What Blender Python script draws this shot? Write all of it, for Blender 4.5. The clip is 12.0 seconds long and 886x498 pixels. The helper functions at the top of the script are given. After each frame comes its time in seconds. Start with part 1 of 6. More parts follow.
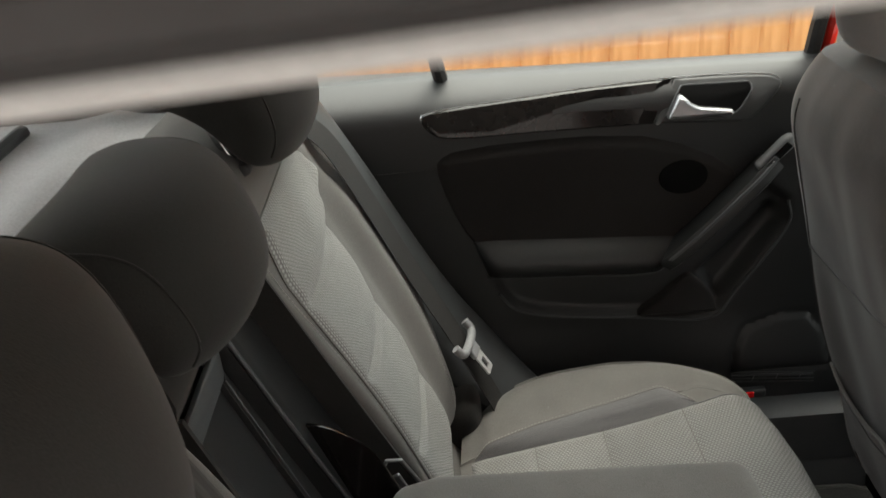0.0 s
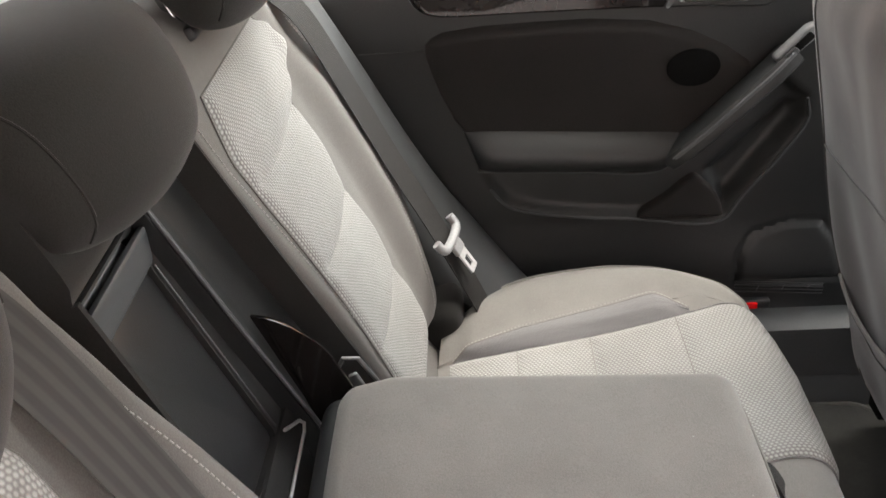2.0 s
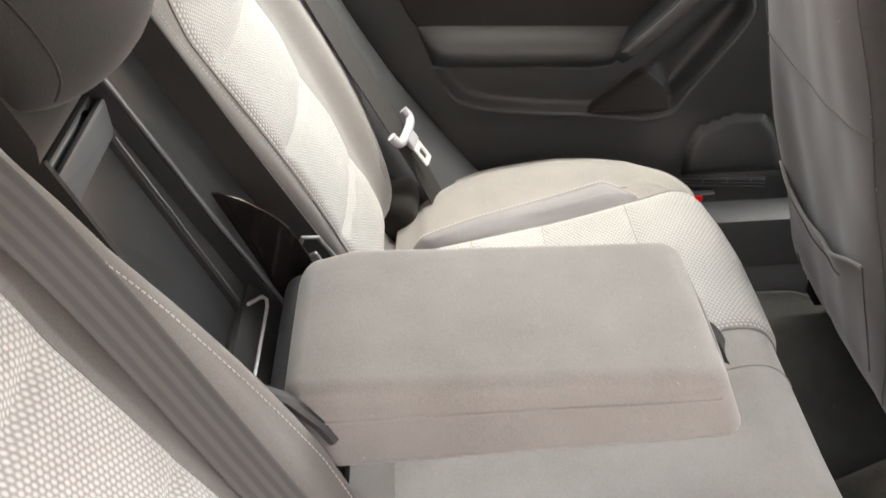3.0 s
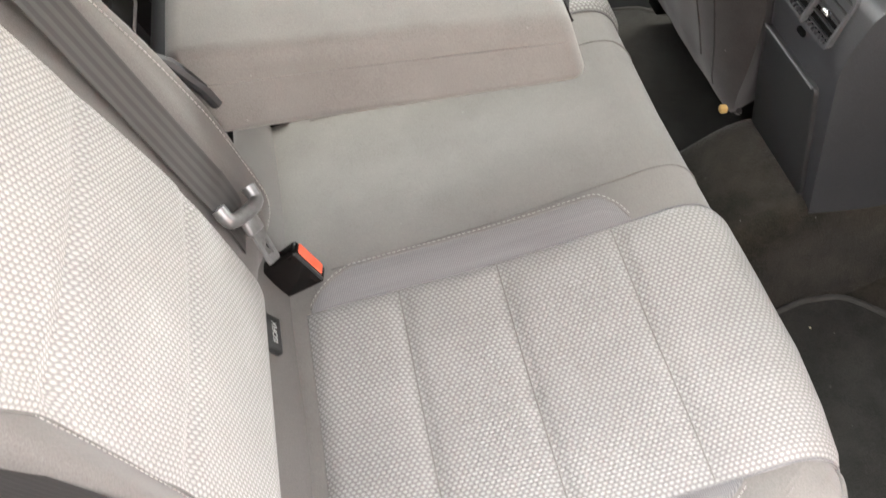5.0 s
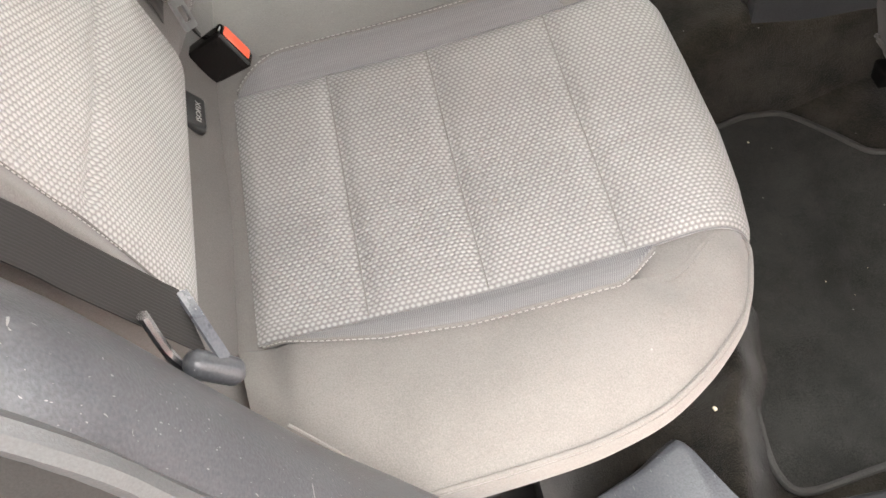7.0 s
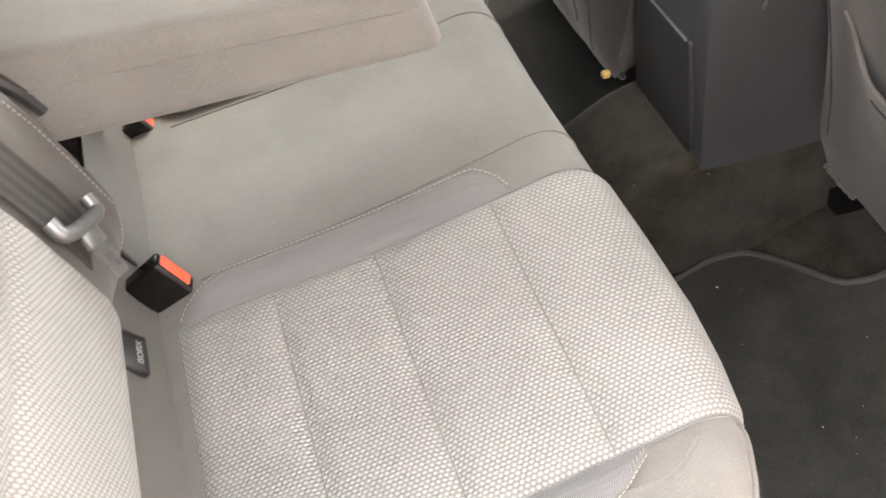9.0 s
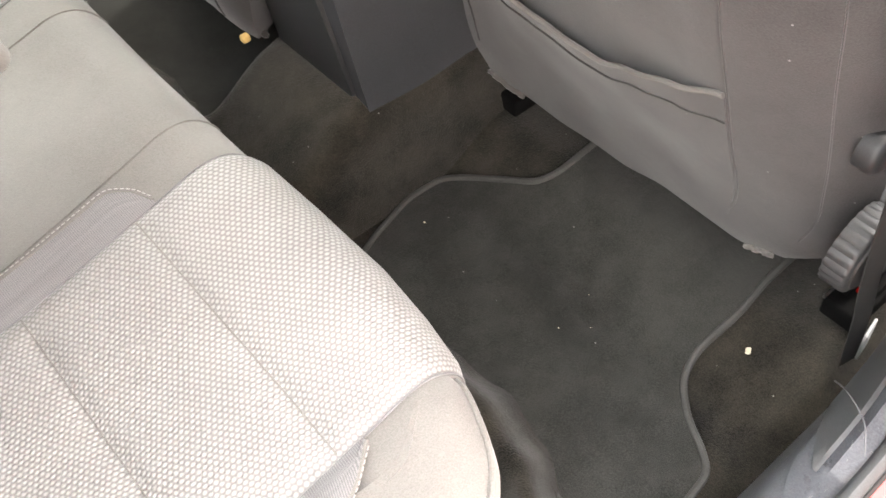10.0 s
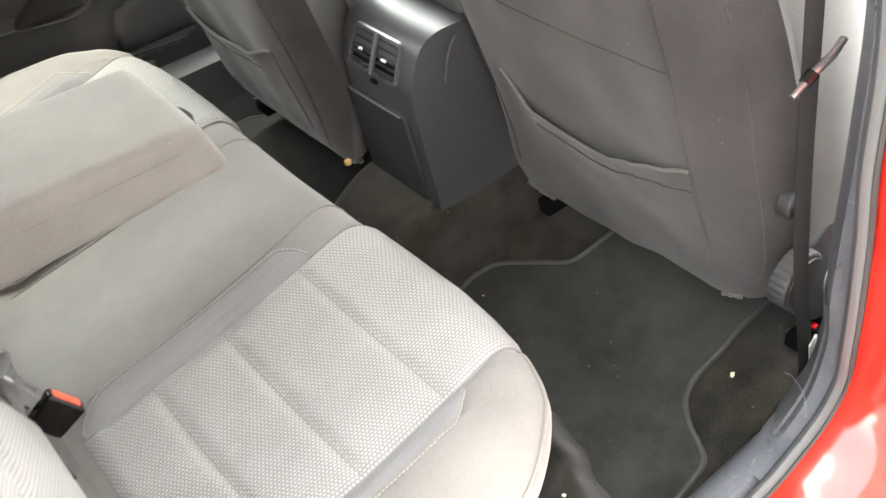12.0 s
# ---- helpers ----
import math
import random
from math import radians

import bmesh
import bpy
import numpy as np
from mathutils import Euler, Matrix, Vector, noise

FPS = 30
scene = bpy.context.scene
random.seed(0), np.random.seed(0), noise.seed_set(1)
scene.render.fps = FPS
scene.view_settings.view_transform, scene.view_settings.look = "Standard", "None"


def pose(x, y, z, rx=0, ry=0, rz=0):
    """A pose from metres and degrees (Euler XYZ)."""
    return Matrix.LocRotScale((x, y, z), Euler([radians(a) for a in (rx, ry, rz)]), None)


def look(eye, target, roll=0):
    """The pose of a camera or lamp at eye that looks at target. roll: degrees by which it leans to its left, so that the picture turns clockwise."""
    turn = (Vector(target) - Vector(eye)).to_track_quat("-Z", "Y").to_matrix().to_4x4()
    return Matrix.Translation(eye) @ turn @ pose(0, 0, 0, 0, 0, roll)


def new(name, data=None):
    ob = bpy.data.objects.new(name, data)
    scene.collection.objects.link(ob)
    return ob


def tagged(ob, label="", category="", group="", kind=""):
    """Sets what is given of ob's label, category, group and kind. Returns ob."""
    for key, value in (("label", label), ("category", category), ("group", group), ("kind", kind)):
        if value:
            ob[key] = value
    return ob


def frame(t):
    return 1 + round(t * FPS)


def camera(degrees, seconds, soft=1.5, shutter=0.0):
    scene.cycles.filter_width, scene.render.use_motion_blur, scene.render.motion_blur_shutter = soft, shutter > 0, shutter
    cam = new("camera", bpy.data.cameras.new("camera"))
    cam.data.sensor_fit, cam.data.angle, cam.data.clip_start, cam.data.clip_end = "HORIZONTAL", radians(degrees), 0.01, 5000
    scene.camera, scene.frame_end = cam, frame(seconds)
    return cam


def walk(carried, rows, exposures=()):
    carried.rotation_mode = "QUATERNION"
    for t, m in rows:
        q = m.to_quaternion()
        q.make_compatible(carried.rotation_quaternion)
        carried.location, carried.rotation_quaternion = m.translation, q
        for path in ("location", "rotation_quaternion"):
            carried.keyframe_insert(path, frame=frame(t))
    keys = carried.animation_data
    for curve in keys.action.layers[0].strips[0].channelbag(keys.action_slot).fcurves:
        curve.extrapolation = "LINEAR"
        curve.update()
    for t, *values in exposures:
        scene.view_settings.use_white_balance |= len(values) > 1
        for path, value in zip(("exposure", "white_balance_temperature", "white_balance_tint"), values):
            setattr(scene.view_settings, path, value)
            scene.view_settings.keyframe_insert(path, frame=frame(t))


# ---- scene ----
cam = camera(50.00, 12.0, shutter=0.3)
PATH = [
    (0, (0.0774, -0.6498, 1.4119), (0.0564, 1.1564, 0.5534), -5.05),
    (0.25, (0.1030, -0.6090, 1.3840), (0.0370, 1.1690, 0.4770), -5.40),
    (0.5, (0.1255, -0.5688, 1.3740), (0.0218, 1.1844, 0.4173), -5.56),
    (1, (0.1263, -0.5562, 1.3634), (0.0409, 1.1942, 0.3996), -2.79),
    (1.5, (0.1264, -0.5623, 1.3571), (0.0185, 1.1707, 0.3646), -3.88),
    (2, (0.1331, -0.5777, 1.3502), (0.0455, 1.1337, 0.3189), -4.14),
    (2.5, (0.1283, -0.5991, 1.3354), (0.0841, 1.0771, 0.2454), -3.58),
    (2.7, (0.1269, -0.6104, 1.3299), (0.1046, 1.0512, 0.2169), -3.39),
    (4.3, (0.1184, -0.7047, 1.3103), (0.2772, 0.7129, -0.0915), -1.97),
    (4.5, (0.1092, -0.7262, 1.2866), (0.3046, 0.6811, -0.1211), -1.96),
    (5, (0.1071, -0.7603, 1.2852), (0.3468, 0.5556, -0.2017), -0.62),
    (5.5, (0.1110, -0.7916, 1.2721), (0.3780, 0.4406, -0.2804), 0.96),
    (6, (0.1153, -0.8146, 1.2567), (0.4027, 0.3259, -0.3609), 3.03),
    (6.5, (0.1394, -0.8312, 1.2292), (0.4139, 0.2581, -0.4255), 2.60),
    (7, (0.1388, -0.8335, 1.2308), (0.3943, 0.2703, -0.4173), 2.32),
    (7.2, (0.1337, -0.8329, 1.2333), (0.3751, 0.2883, -0.4052), 2.09),
    (9, (0.1663, -0.7527, 1.2308), (0.5376, 0.5433, -0.2465), -2.73),
    (9.5, (0.2174, -0.7415, 1.2032), (0.8287, 0.3967, -0.3235), -4.59),
    (10, (0.2639, -0.7244, 1.1874), (1.0251, 0.2656, -0.3748), -4.13),
    (10.5, (0.2842, -0.6943, 1.1790), (1.0407, 0.2216, -0.4299), -4.05),
    (11, (0.2784, -0.6852, 1.1853), (1.0505, 0.2278, -0.4179), -4.12),
    (11.5, (0.1272, -0.8101, 1.3041), (1.0630, 0.2522, -0.1086), -3.43),
    (12, (0.0202, -0.9621, 1.3733), (0.9020, 0.2475, 0.0469), -6.51),
]
walk(cam, [(t, look(eye, target, roll)) for t, eye, target, roll in PATH],
     exposures=[(0, 3.25, 7000, 8), (0.25, 3.3, 5800, -6), (0.45, 3.3, 5400, -14), (0.65, 3.4, 5500, -11), (0.9, 3.9, 6200, 1), (1.2, 4.15, 7000, 14), (2.0, 4.5, 7000, 14), (2.5, 5.1, 7050, 14), (4.5, 5.12, 7050, 12), (7.2, 4.83, 7250, 12), (9, 5.15, 7300, 12), (9.6, 5.35, 7250, 12), (10.2, 5.55, 7250, 12), (11, 5.4, 7150, 11), (11.5, 5.50, 7050, 10), (12, 5.22, 7000, 8)])

# ---- daylight ----
world = bpy.data.worlds.new("world")
scene.world = world
world.use_nodes = True
wn = world.node_tree.nodes
sky = wn.new("ShaderNodeTexSky")
sky.sky_type, sky.sun_disc = "NISHITA", False
sky.sun_elevation, sky.sun_rotation = radians(64), radians(40)
wn["Background"].inputs["Strength"].default_value = 0.15
cloud = wn.new("ShaderNodeHueSaturation")
cloud.inputs["Saturation"].default_value = 0.22
world.node_tree.links.new(sky.outputs[0], cloud.inputs["Color"])
world.node_tree.links.new(cloud.outputs[0], wn["Background"].inputs[0])
sun = new("sun", bpy.data.lights.new("sun", "SUN"))
sun.data.energy, sun.data.angle, sun.data.color = 0.40, radians(50), (1.0, 0.95, 0.88)
sun.matrix_world = look((0.9, 0.9, 5.6), (0.0, 0, 0.5))


# ---- materials ----
def material(name):
    m = bpy.data.materials.new(name)
    m.use_nodes = True
    return m, m.node_tree.nodes, m.node_tree.links, m.node_tree.nodes["Principled BSDF"]


def mathnode(nt, op, a, b=None):
    n = nt.nodes.new("ShaderNodeMath")
    n.operation = op
    for i, v in enumerate((a, b)):
        if v is None:
            continue
        if isinstance(v, (int, float)):
            n.inputs[i].default_value = v
        else:
            nt.links.new(v, n.inputs[i])
    return n.outputs[0]


def surface(name, dark, light, rough=0.6, metal=0.0, scale=200, big=6, bump=0.2, depth=0.001, sheen=0.0, spec=0.5, stretch=None, wear=0.0, specks=0.0, scratch=0.0, patch=0.45, spread=(0.36, 0.66), crease=0.0):
    """Two scales of noise between two colours, with fine relief."""
    m, N, L, bsdf = material(name)
    tc = N.new("ShaderNodeTexCoord")
    src = tc.outputs["Object"]
    if stretch:
        mp = N.new("ShaderNodeMapping")
        mp.inputs["Scale"].default_value = stretch
        L.new(src, mp.inputs[0])
        src = mp.outputs[0]
    fine, coarse = N.new("ShaderNodeTexNoise"), N.new("ShaderNodeTexNoise")
    fine.inputs["Scale"].default_value, coarse.inputs["Scale"].default_value = scale, big
    fine.inputs["Detail"].default_value = 3
    coarse.inputs["Detail"].default_value, coarse.inputs["Roughness"].default_value = 8, 0.62
    for n in (fine, coarse):
        L.new(src, n.inputs["Vector"])
    mix = mathnode(m.node_tree, "ADD", mathnode(m.node_tree, "MULTIPLY", fine.outputs[0], 1.0 - patch), mathnode(m.node_tree, "MULTIPLY", coarse.outputs[0], patch))
    ramp = N.new("ShaderNodeValToRGB")
    ramp.color_ramp.elements[0].position, ramp.color_ramp.elements[1].position = spread
    ramp.color_ramp.elements[0].color, ramp.color_ramp.elements[1].color = (*dark, 1), (*light, 1)
    L.new(mix, ramp.inputs[0])
    tint = ramp.outputs[0]
    marks = []
    if specks:
        cells = N.new("ShaderNodeTexVoronoi")
        cells.inputs["Scale"].default_value = 95
        L.new(tc.outputs["Object"], cells.inputs["Vector"])
        near = mathnode(m.node_tree, "LESS_THAN", cells.outputs["Distance"], 0.085)
        pick = N.new("ShaderNodeSeparateColor")
        L.new(cells.outputs["Color"], pick.inputs[0])
        marks.append(mathnode(m.node_tree, "MULTIPLY", near, mathnode(m.node_tree, "LESS_THAN", pick.outputs[0], specks)))
    if scratch:
        for turn, size in ((35, (20, 500, 300)), (-28, (480, 22, 260))):
            mp = N.new("ShaderNodeMapping")
            mp.inputs["Rotation"].default_value = (0.3, 0.2, radians(turn))
            mp.inputs["Scale"].default_value = size
            L.new(tc.outputs["Object"], mp.inputs[0])
            lines = N.new("ShaderNodeTexNoise")
            lines.inputs["Scale"].default_value, lines.inputs["Detail"].default_value = 1.0, 1
            L.new(mp.outputs[0], lines.inputs["Vector"])
            marks.append(mathnode(m.node_tree, "GREATER_THAN", lines.outputs[0], 1.0 - scratch))
    for k in marks:
        pale = N.new("ShaderNodeMix")
        pale.data_type = "RGBA"
        pale.inputs[7].default_value = (0.32, 0.32, 0.31, 1)
        L.new(mathnode(m.node_tree, "MULTIPLY", k, 0.5), pale.inputs[0])
        L.new(tint, pale.inputs[6])
        tint = pale.outputs[2]
    L.new(tint, bsdf.inputs["Base Color"])
    bsdf.inputs["Roughness"].default_value, bsdf.inputs["Metallic"].default_value = rough, metal
    if wear:
        r = mathnode(m.node_tree, "ADD", mathnode(m.node_tree, "MULTIPLY", coarse.outputs[0], wear), rough - wear * 0.5)
        L.new(r, bsdf.inputs["Roughness"])
    bsdf.inputs["Specular IOR Level"].default_value = spec
    if sheen:
        bsdf.inputs["Sheen Weight"].default_value = sheen
        bsdf.inputs["Sheen Roughness"].default_value = 0.5
    if bump:
        b = N.new("ShaderNodeBump")
        b.inputs["Strength"].default_value, b.inputs["Distance"].default_value = bump, depth
        L.new(fine.outputs[0], b.inputs["Height"])
        L.new(b.outputs[0], bsdf.inputs["Normal"])
        if crease:
            folds, soft = N.new("ShaderNodeTexNoise"), N.new("ShaderNodeBump")
            folds.inputs["Scale"].default_value, folds.inputs["Detail"].default_value = 14, 2
            folds.inputs["Distortion"].default_value = 0.8
            L.new(tc.outputs["Object"], folds.inputs["Vector"])
            soft.inputs["Strength"].default_value, soft.inputs["Distance"].default_value = crease, 0.012
            L.new(folds.outputs[0], soft.inputs["Height"])
            L.new(soft.outputs[0], b.inputs["Normal"])
    return m


def woven(name, pu, pv, dark, light, lo=0.0, hi=0.5, depth=0.0012, rib=False, ridge=0.0, fuzz=0.15):
    """Staggered light knots over a dark ground, laid out in metres of the cloth."""
    m, N, L, bsdf = material(name)
    nt = m.node_tree
    uv = N.new("ShaderNodeUVMap")
    uv.uv_map = "cloth"
    sep = N.new("ShaderNodeSeparateXYZ")
    wob = N.new("ShaderNodeTexNoise")
    wob.inputs["Scale"].default_value = 45
    L.new(uv.outputs[0], wob.inputs["Vector"])
    L.new(uv.outputs[0], sep.inputs[0])
    u = mathnode(nt, "ADD", sep.outputs[0], mathnode(nt, "MULTIPLY", wob.outputs[0], 0.0012))
    v = mathnode(nt, "ADD", sep.outputs[1], mathnode(nt, "MULTIPLY", wob.outputs[0], 0.0010))
    cu = mathnode(nt, "COSINE", mathnode(nt, "MULTIPLY", u, 2 * math.pi / pu))
    cv = mathnode(nt, "COSINE", mathnode(nt, "MULTIPLY", v, 2 * math.pi / pv))
    rows = mathnode(nt, "COSINE", mathnode(nt, "MULTIPLY", v, 4 * math.pi / pv))
    pat = cu if rib else mathnode(nt, "ADD", mathnode(nt, "MULTIPLY", cu, cv), mathnode(nt, "MULTIPLY", rows, ridge))
    knot = N.new("ShaderNodeMapRange")
    knot.interpolation_type = "SMOOTHSTEP"
    knot.inputs["From Min"].default_value, knot.inputs["From Max"].default_value = lo, hi
    L.new(pat, knot.inputs["Value"])
    grain = N.new("ShaderNodeTexNoise")
    grain.inputs["Scale"].default_value, grain.inputs["Detail"].default_value = 9, 6
    L.new(uv.outputs[0], grain.inputs["Vector"])
    ramp = N.new("ShaderNodeMix")
    ramp.data_type = "RGBA"
    ramp.inputs[6].default_value, ramp.inputs[7].default_value = (*dark, 1), (*light, 1)
    L.new(knot.outputs[0], ramp.inputs[0])
    tone = N.new("ShaderNodeMix")
    tone.data_type, tone.blend_type = "RGBA", "MULTIPLY"
    tone.inputs[0].default_value = 0.35
    L.new(ramp.outputs[2], tone.inputs[6])
    L.new(grain.outputs[0], tone.inputs[7])
    L.new(tone.outputs[2], bsdf.inputs["Base Color"])
    bsdf.inputs["Roughness"].default_value = 0.85
    bsdf.inputs["Specular IOR Level"].default_value = 0.25
    bsdf.inputs["Sheen Weight"].default_value = fuzz
    b = N.new("ShaderNodeBump")
    b.inputs["Strength"].default_value, b.inputs["Distance"].default_value = 0.7, depth
    L.new(knot.outputs[0], b.inputs["Height"])
    L.new(b.outputs[0], bsdf.inputs["Normal"])
    return m


def glass(name, tint=(0.90, 0.93, 0.91)):
    """Clear pane: light passes straight through, a little is mirrored."""
    m, N, L, bsdf = material(name)
    N.remove(bsdf)
    clear, gloss, mix = N.new("ShaderNodeBsdfTransparent"), N.new("ShaderNodeBsdfGlossy"), N.new("ShaderNodeMixShader")
    clear.inputs[0].default_value = (*tint, 1)
    gloss.inputs["Roughness"].default_value = 0.02
    mix.inputs[0].default_value = 0.06
    L.new(clear.outputs[0], mix.inputs[1])
    L.new(gloss.outputs[0], mix.inputs[2])
    L.new(mix.outputs[0], N["Material Output"].inputs[0])
    return m


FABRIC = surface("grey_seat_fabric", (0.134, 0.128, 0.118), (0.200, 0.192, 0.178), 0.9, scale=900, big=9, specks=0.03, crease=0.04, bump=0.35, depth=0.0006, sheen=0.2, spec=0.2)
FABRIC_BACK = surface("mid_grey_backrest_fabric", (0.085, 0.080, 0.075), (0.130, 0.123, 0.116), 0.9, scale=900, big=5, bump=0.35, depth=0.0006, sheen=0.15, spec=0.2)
FABRIC_DARK = surface("charcoal_seat_fabric", (0.019, 0.0177, 0.0174), (0.046, 0.0430, 0.0424), 0.74, scale=700, big=8, patch=0.62, specks=0.05, crease=0.03, bump=0.35, depth=0.0006, sheen=0.2, spec=0.2)
WEAVE = woven("dotted_light_grey_weave", 0.0050, 0.0078, (0.20, 0.196, 0.188), (0.40, 0.395, 0.378), lo=-1.20, hi=1.15, depth=0.0014, ridge=0.62)
STRIP = woven("ribbed_grey_inset_weave", 0.0018, 0.003, (0.165, 0.162, 0.163), (0.252, 0.247, 0.248), rib=True, depth=0.0003)
WEB = woven("seat_belt_webbing", 0.0022, 0.003, (0.016, 0.0152, 0.0146), (0.0205, 0.0194, 0.0186), rib=True, depth=0.0002, fuzz=0.03)
WEB_PALE = woven("worn_brown_grey_webbing", 0.0115, 0.003, (0.042, 0.0397, 0.0382), (0.060, 0.0568, 0.0545), rib=True, lo=-0.8, hi=0.8, depth=0.0004, fuzz=0.05)
PLASTIC = surface("black_grained_plastic", (0.016, 0.017, 0.018), (0.028, 0.029, 0.030), 0.5, scale=700, big=8, bump=0.3, depth=0.0005, wear=0.15)
PLASTIC_GREY = surface("dark_grey_grained_plastic", (0.040, 0.043, 0.045), (0.062, 0.066, 0.068), 0.5, scale=700, big=6, bump=0.35, depth=0.0005, wear=0.2)
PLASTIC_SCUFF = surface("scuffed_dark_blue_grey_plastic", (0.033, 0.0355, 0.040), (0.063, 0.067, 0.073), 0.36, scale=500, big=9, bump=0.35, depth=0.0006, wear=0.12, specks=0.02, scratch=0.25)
# brighter copy of the scuffed plastic, with the sill's sheen lifted into its colour
SILL = surface("glossy_worn_plastic_with_sheen", (0.052, 0.056, 0.064), (0.108, 0.115, 0.127), 0.30, scale=500, big=9, bump=0.35, depth=0.0006, wear=0.2, specks=0.02, scratch=0.25)
CLOTH_DOOR = surface("black_door_cloth", (0.014, 0.0125, 0.012), (0.023, 0.021, 0.020), 0.95, scale=800, big=6, bump=0.3, depth=0.0005, sheen=0.1, spec=0.2)
DOOR_PLASTIC = surface("near_black_door_plastic", (0.012, 0.0128, 0.0132), (0.021, 0.0222, 0.0228), 0.48, scale=700, big=6, bump=0.35, depth=0.0005, wear=0.15)
RECESS = surface("black_recess_plastic", (0.014, 0.0148, 0.015), (0.024, 0.025, 0.0255), 0.34, scale=700, big=8, bump=0.25, depth=0.0004, wear=0.15)
DULL_METAL = surface("dull_grey_metal", (0.16, 0.16, 0.16), (0.24, 0.24, 0.24), 0.35, 0.6, scale=150, big=12, bump=0.1, wear=0.2)
# mid grey for small trim parts and for highlights drawn along edges
TRIM_HIGHLIGHT = surface("mid_grey_trim_and_highlight", (0.060, 0.062, 0.065), (0.095, 0.098, 0.102), 0.35, scale=500, big=7, bump=0.2, depth=0.0004, wear=0.2)
# far trim's colour is lowered to carry the weaker light on that side
TRIM_FAR = surface("shaded_green_grey_trim_plastic", (0.016, 0.017, 0.0174), (0.027, 0.0285, 0.029), 0.55, scale=700, big=6, bump=0.35, depth=0.0005, wear=0.15)
SATIN = surface("satin_aluminium", (0.34, 0.34, 0.35), (0.44, 0.44, 0.45), 0.36, 1.0, scale=80, big=10, bump=0.0, wear=0.1)
SWITCH = surface("grey_switch_plastic", (0.10, 0.103, 0.105), (0.14, 0.144, 0.146), 0.45, scale=500, big=8, bump=0.2, depth=0.0004)
CONSOLE = surface("blue_black_console_plastic", (0.034, 0.0355, 0.0385), (0.056, 0.0585, 0.063), 0.36, scale=700, big=6, bump=0.3, depth=0.0004, wear=0.15, specks=0.02)
TONGUE = surface("bright_tongue_steel", (0.50, 0.50, 0.50), (0.64, 0.64, 0.64), 0.32, 0.35, scale=150, big=12, bump=0.05, wear=0.2)
GLOSS = surface("gloss_black_trim", (0.006, 0.0053, 0.0052), (0.010, 0.0088, 0.0082), 0.10, scale=60, big=4, bump=0.0, spec=0.28)
CHROME = surface("satin_chrome", (0.55, 0.56, 0.57), (0.68, 0.69, 0.70), 0.22, 1.0, scale=80, big=10, bump=0.0, wear=0.1)
STEEL = surface("bright_steel", (0.45, 0.45, 0.46), (0.62, 0.62, 0.63), 0.3, 1.0, scale=150, big=10, bump=0.1, wear=0.2)
GREY_PLASTIC_LIGHT = surface("light_grey_tongue_plastic", (0.22, 0.225, 0.23), (0.30, 0.305, 0.31), 0.45, scale=300, big=20, bump=0.1)
CARPET = surface("brown_black_carpet", (0.0040, 0.0036, 0.0029), (0.038, 0.0338, 0.0265), 1.0, scale=650, big=15, patch=0.58, spread=(0.38, 0.64), specks=0.07, bump=0.6, depth=0.0022, sheen=0.2, spec=0.1)
MAT = surface("charcoal_carpet_mat", (0.011, 0.011, 0.0100), (0.042, 0.042, 0.038), 1.0, scale=900, big=11, patch=0.50, spread=(0.38, 0.64), specks=0.05, bump=0.5, depth=0.0014, sheen=0.2, spec=0.1)
BIND = surface("mat_edge_binding", (0.032, 0.0315, 0.029), (0.060, 0.059, 0.055), 0.8, scale=900, big=30, bump=0.4, depth=0.0005)
RED_PAINT = surface("red_car_paint", (0.50, 0.018, 0.012), (0.58, 0.025, 0.016), 0.12, scale=30, big=3, bump=0.0)
RED = surface("red_plastic", (0.75, 0.10, 0.05), (0.85, 0.14, 0.07), 0.4, scale=100, big=20, bump=0.0)
RUBBER = surface("black_rubber", (0.012, 0.012, 0.012), (0.02, 0.02, 0.02), 0.6, scale=200, big=10, bump=0.1)
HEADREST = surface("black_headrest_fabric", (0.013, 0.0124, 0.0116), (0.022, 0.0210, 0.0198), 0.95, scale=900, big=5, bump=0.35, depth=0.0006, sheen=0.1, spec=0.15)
# deep black for grilles and rails, also painted in for shade in hollows
HOLE = surface("deep_black_and_recess_shade", (0.003, 0.003, 0.003), (0.006, 0.006, 0.006), 0.95, scale=600, big=10, bump=0.3, spec=0.1)
RED_LENS = surface("red_reflector_lens", (0.60, 0.008, 0.010), (0.75, 0.012, 0.014), 0.15, scale=100, big=20, bump=0.0)
HEADLINER = surface("pale_grey_headliner", (0.42, 0.41, 0.39), (0.52, 0.51, 0.49), 0.95, scale=600, big=6, bump=0.2)
PILLAR = surface("pale_grey_pillar_plastic", (0.36, 0.37, 0.36), (0.44, 0.45, 0.44), 0.6, scale=600, big=8, bump=0.2)
SHELF = surface("grey_parcel_shelf_felt", (0.42, 0.425, 0.43), (0.56, 0.565, 0.57), 0.95, scale=300, big=8, bump=0.5)
THREAD = surface("pale_stitch_thread", (0.30, 0.29, 0.275), (0.38, 0.37, 0.35), 0.8, scale=900, big=30, bump=0.0)
YELLOW = surface("yellow_foam", (0.55, 0.36, 0.12), (0.65, 0.45, 0.18), 0.9, scale=200, big=30, bump=0.3)
CRUMB = surface("pale_crumb", (0.60, 0.52, 0.38), (0.75, 0.68, 0.52), 0.9, scale=300, big=40, bump=0.4)
WHITE = surface("white_print", (0.75, 0.75, 0.75), (0.8, 0.8, 0.8), 0.6, scale=100, big=10, bump=0.0)
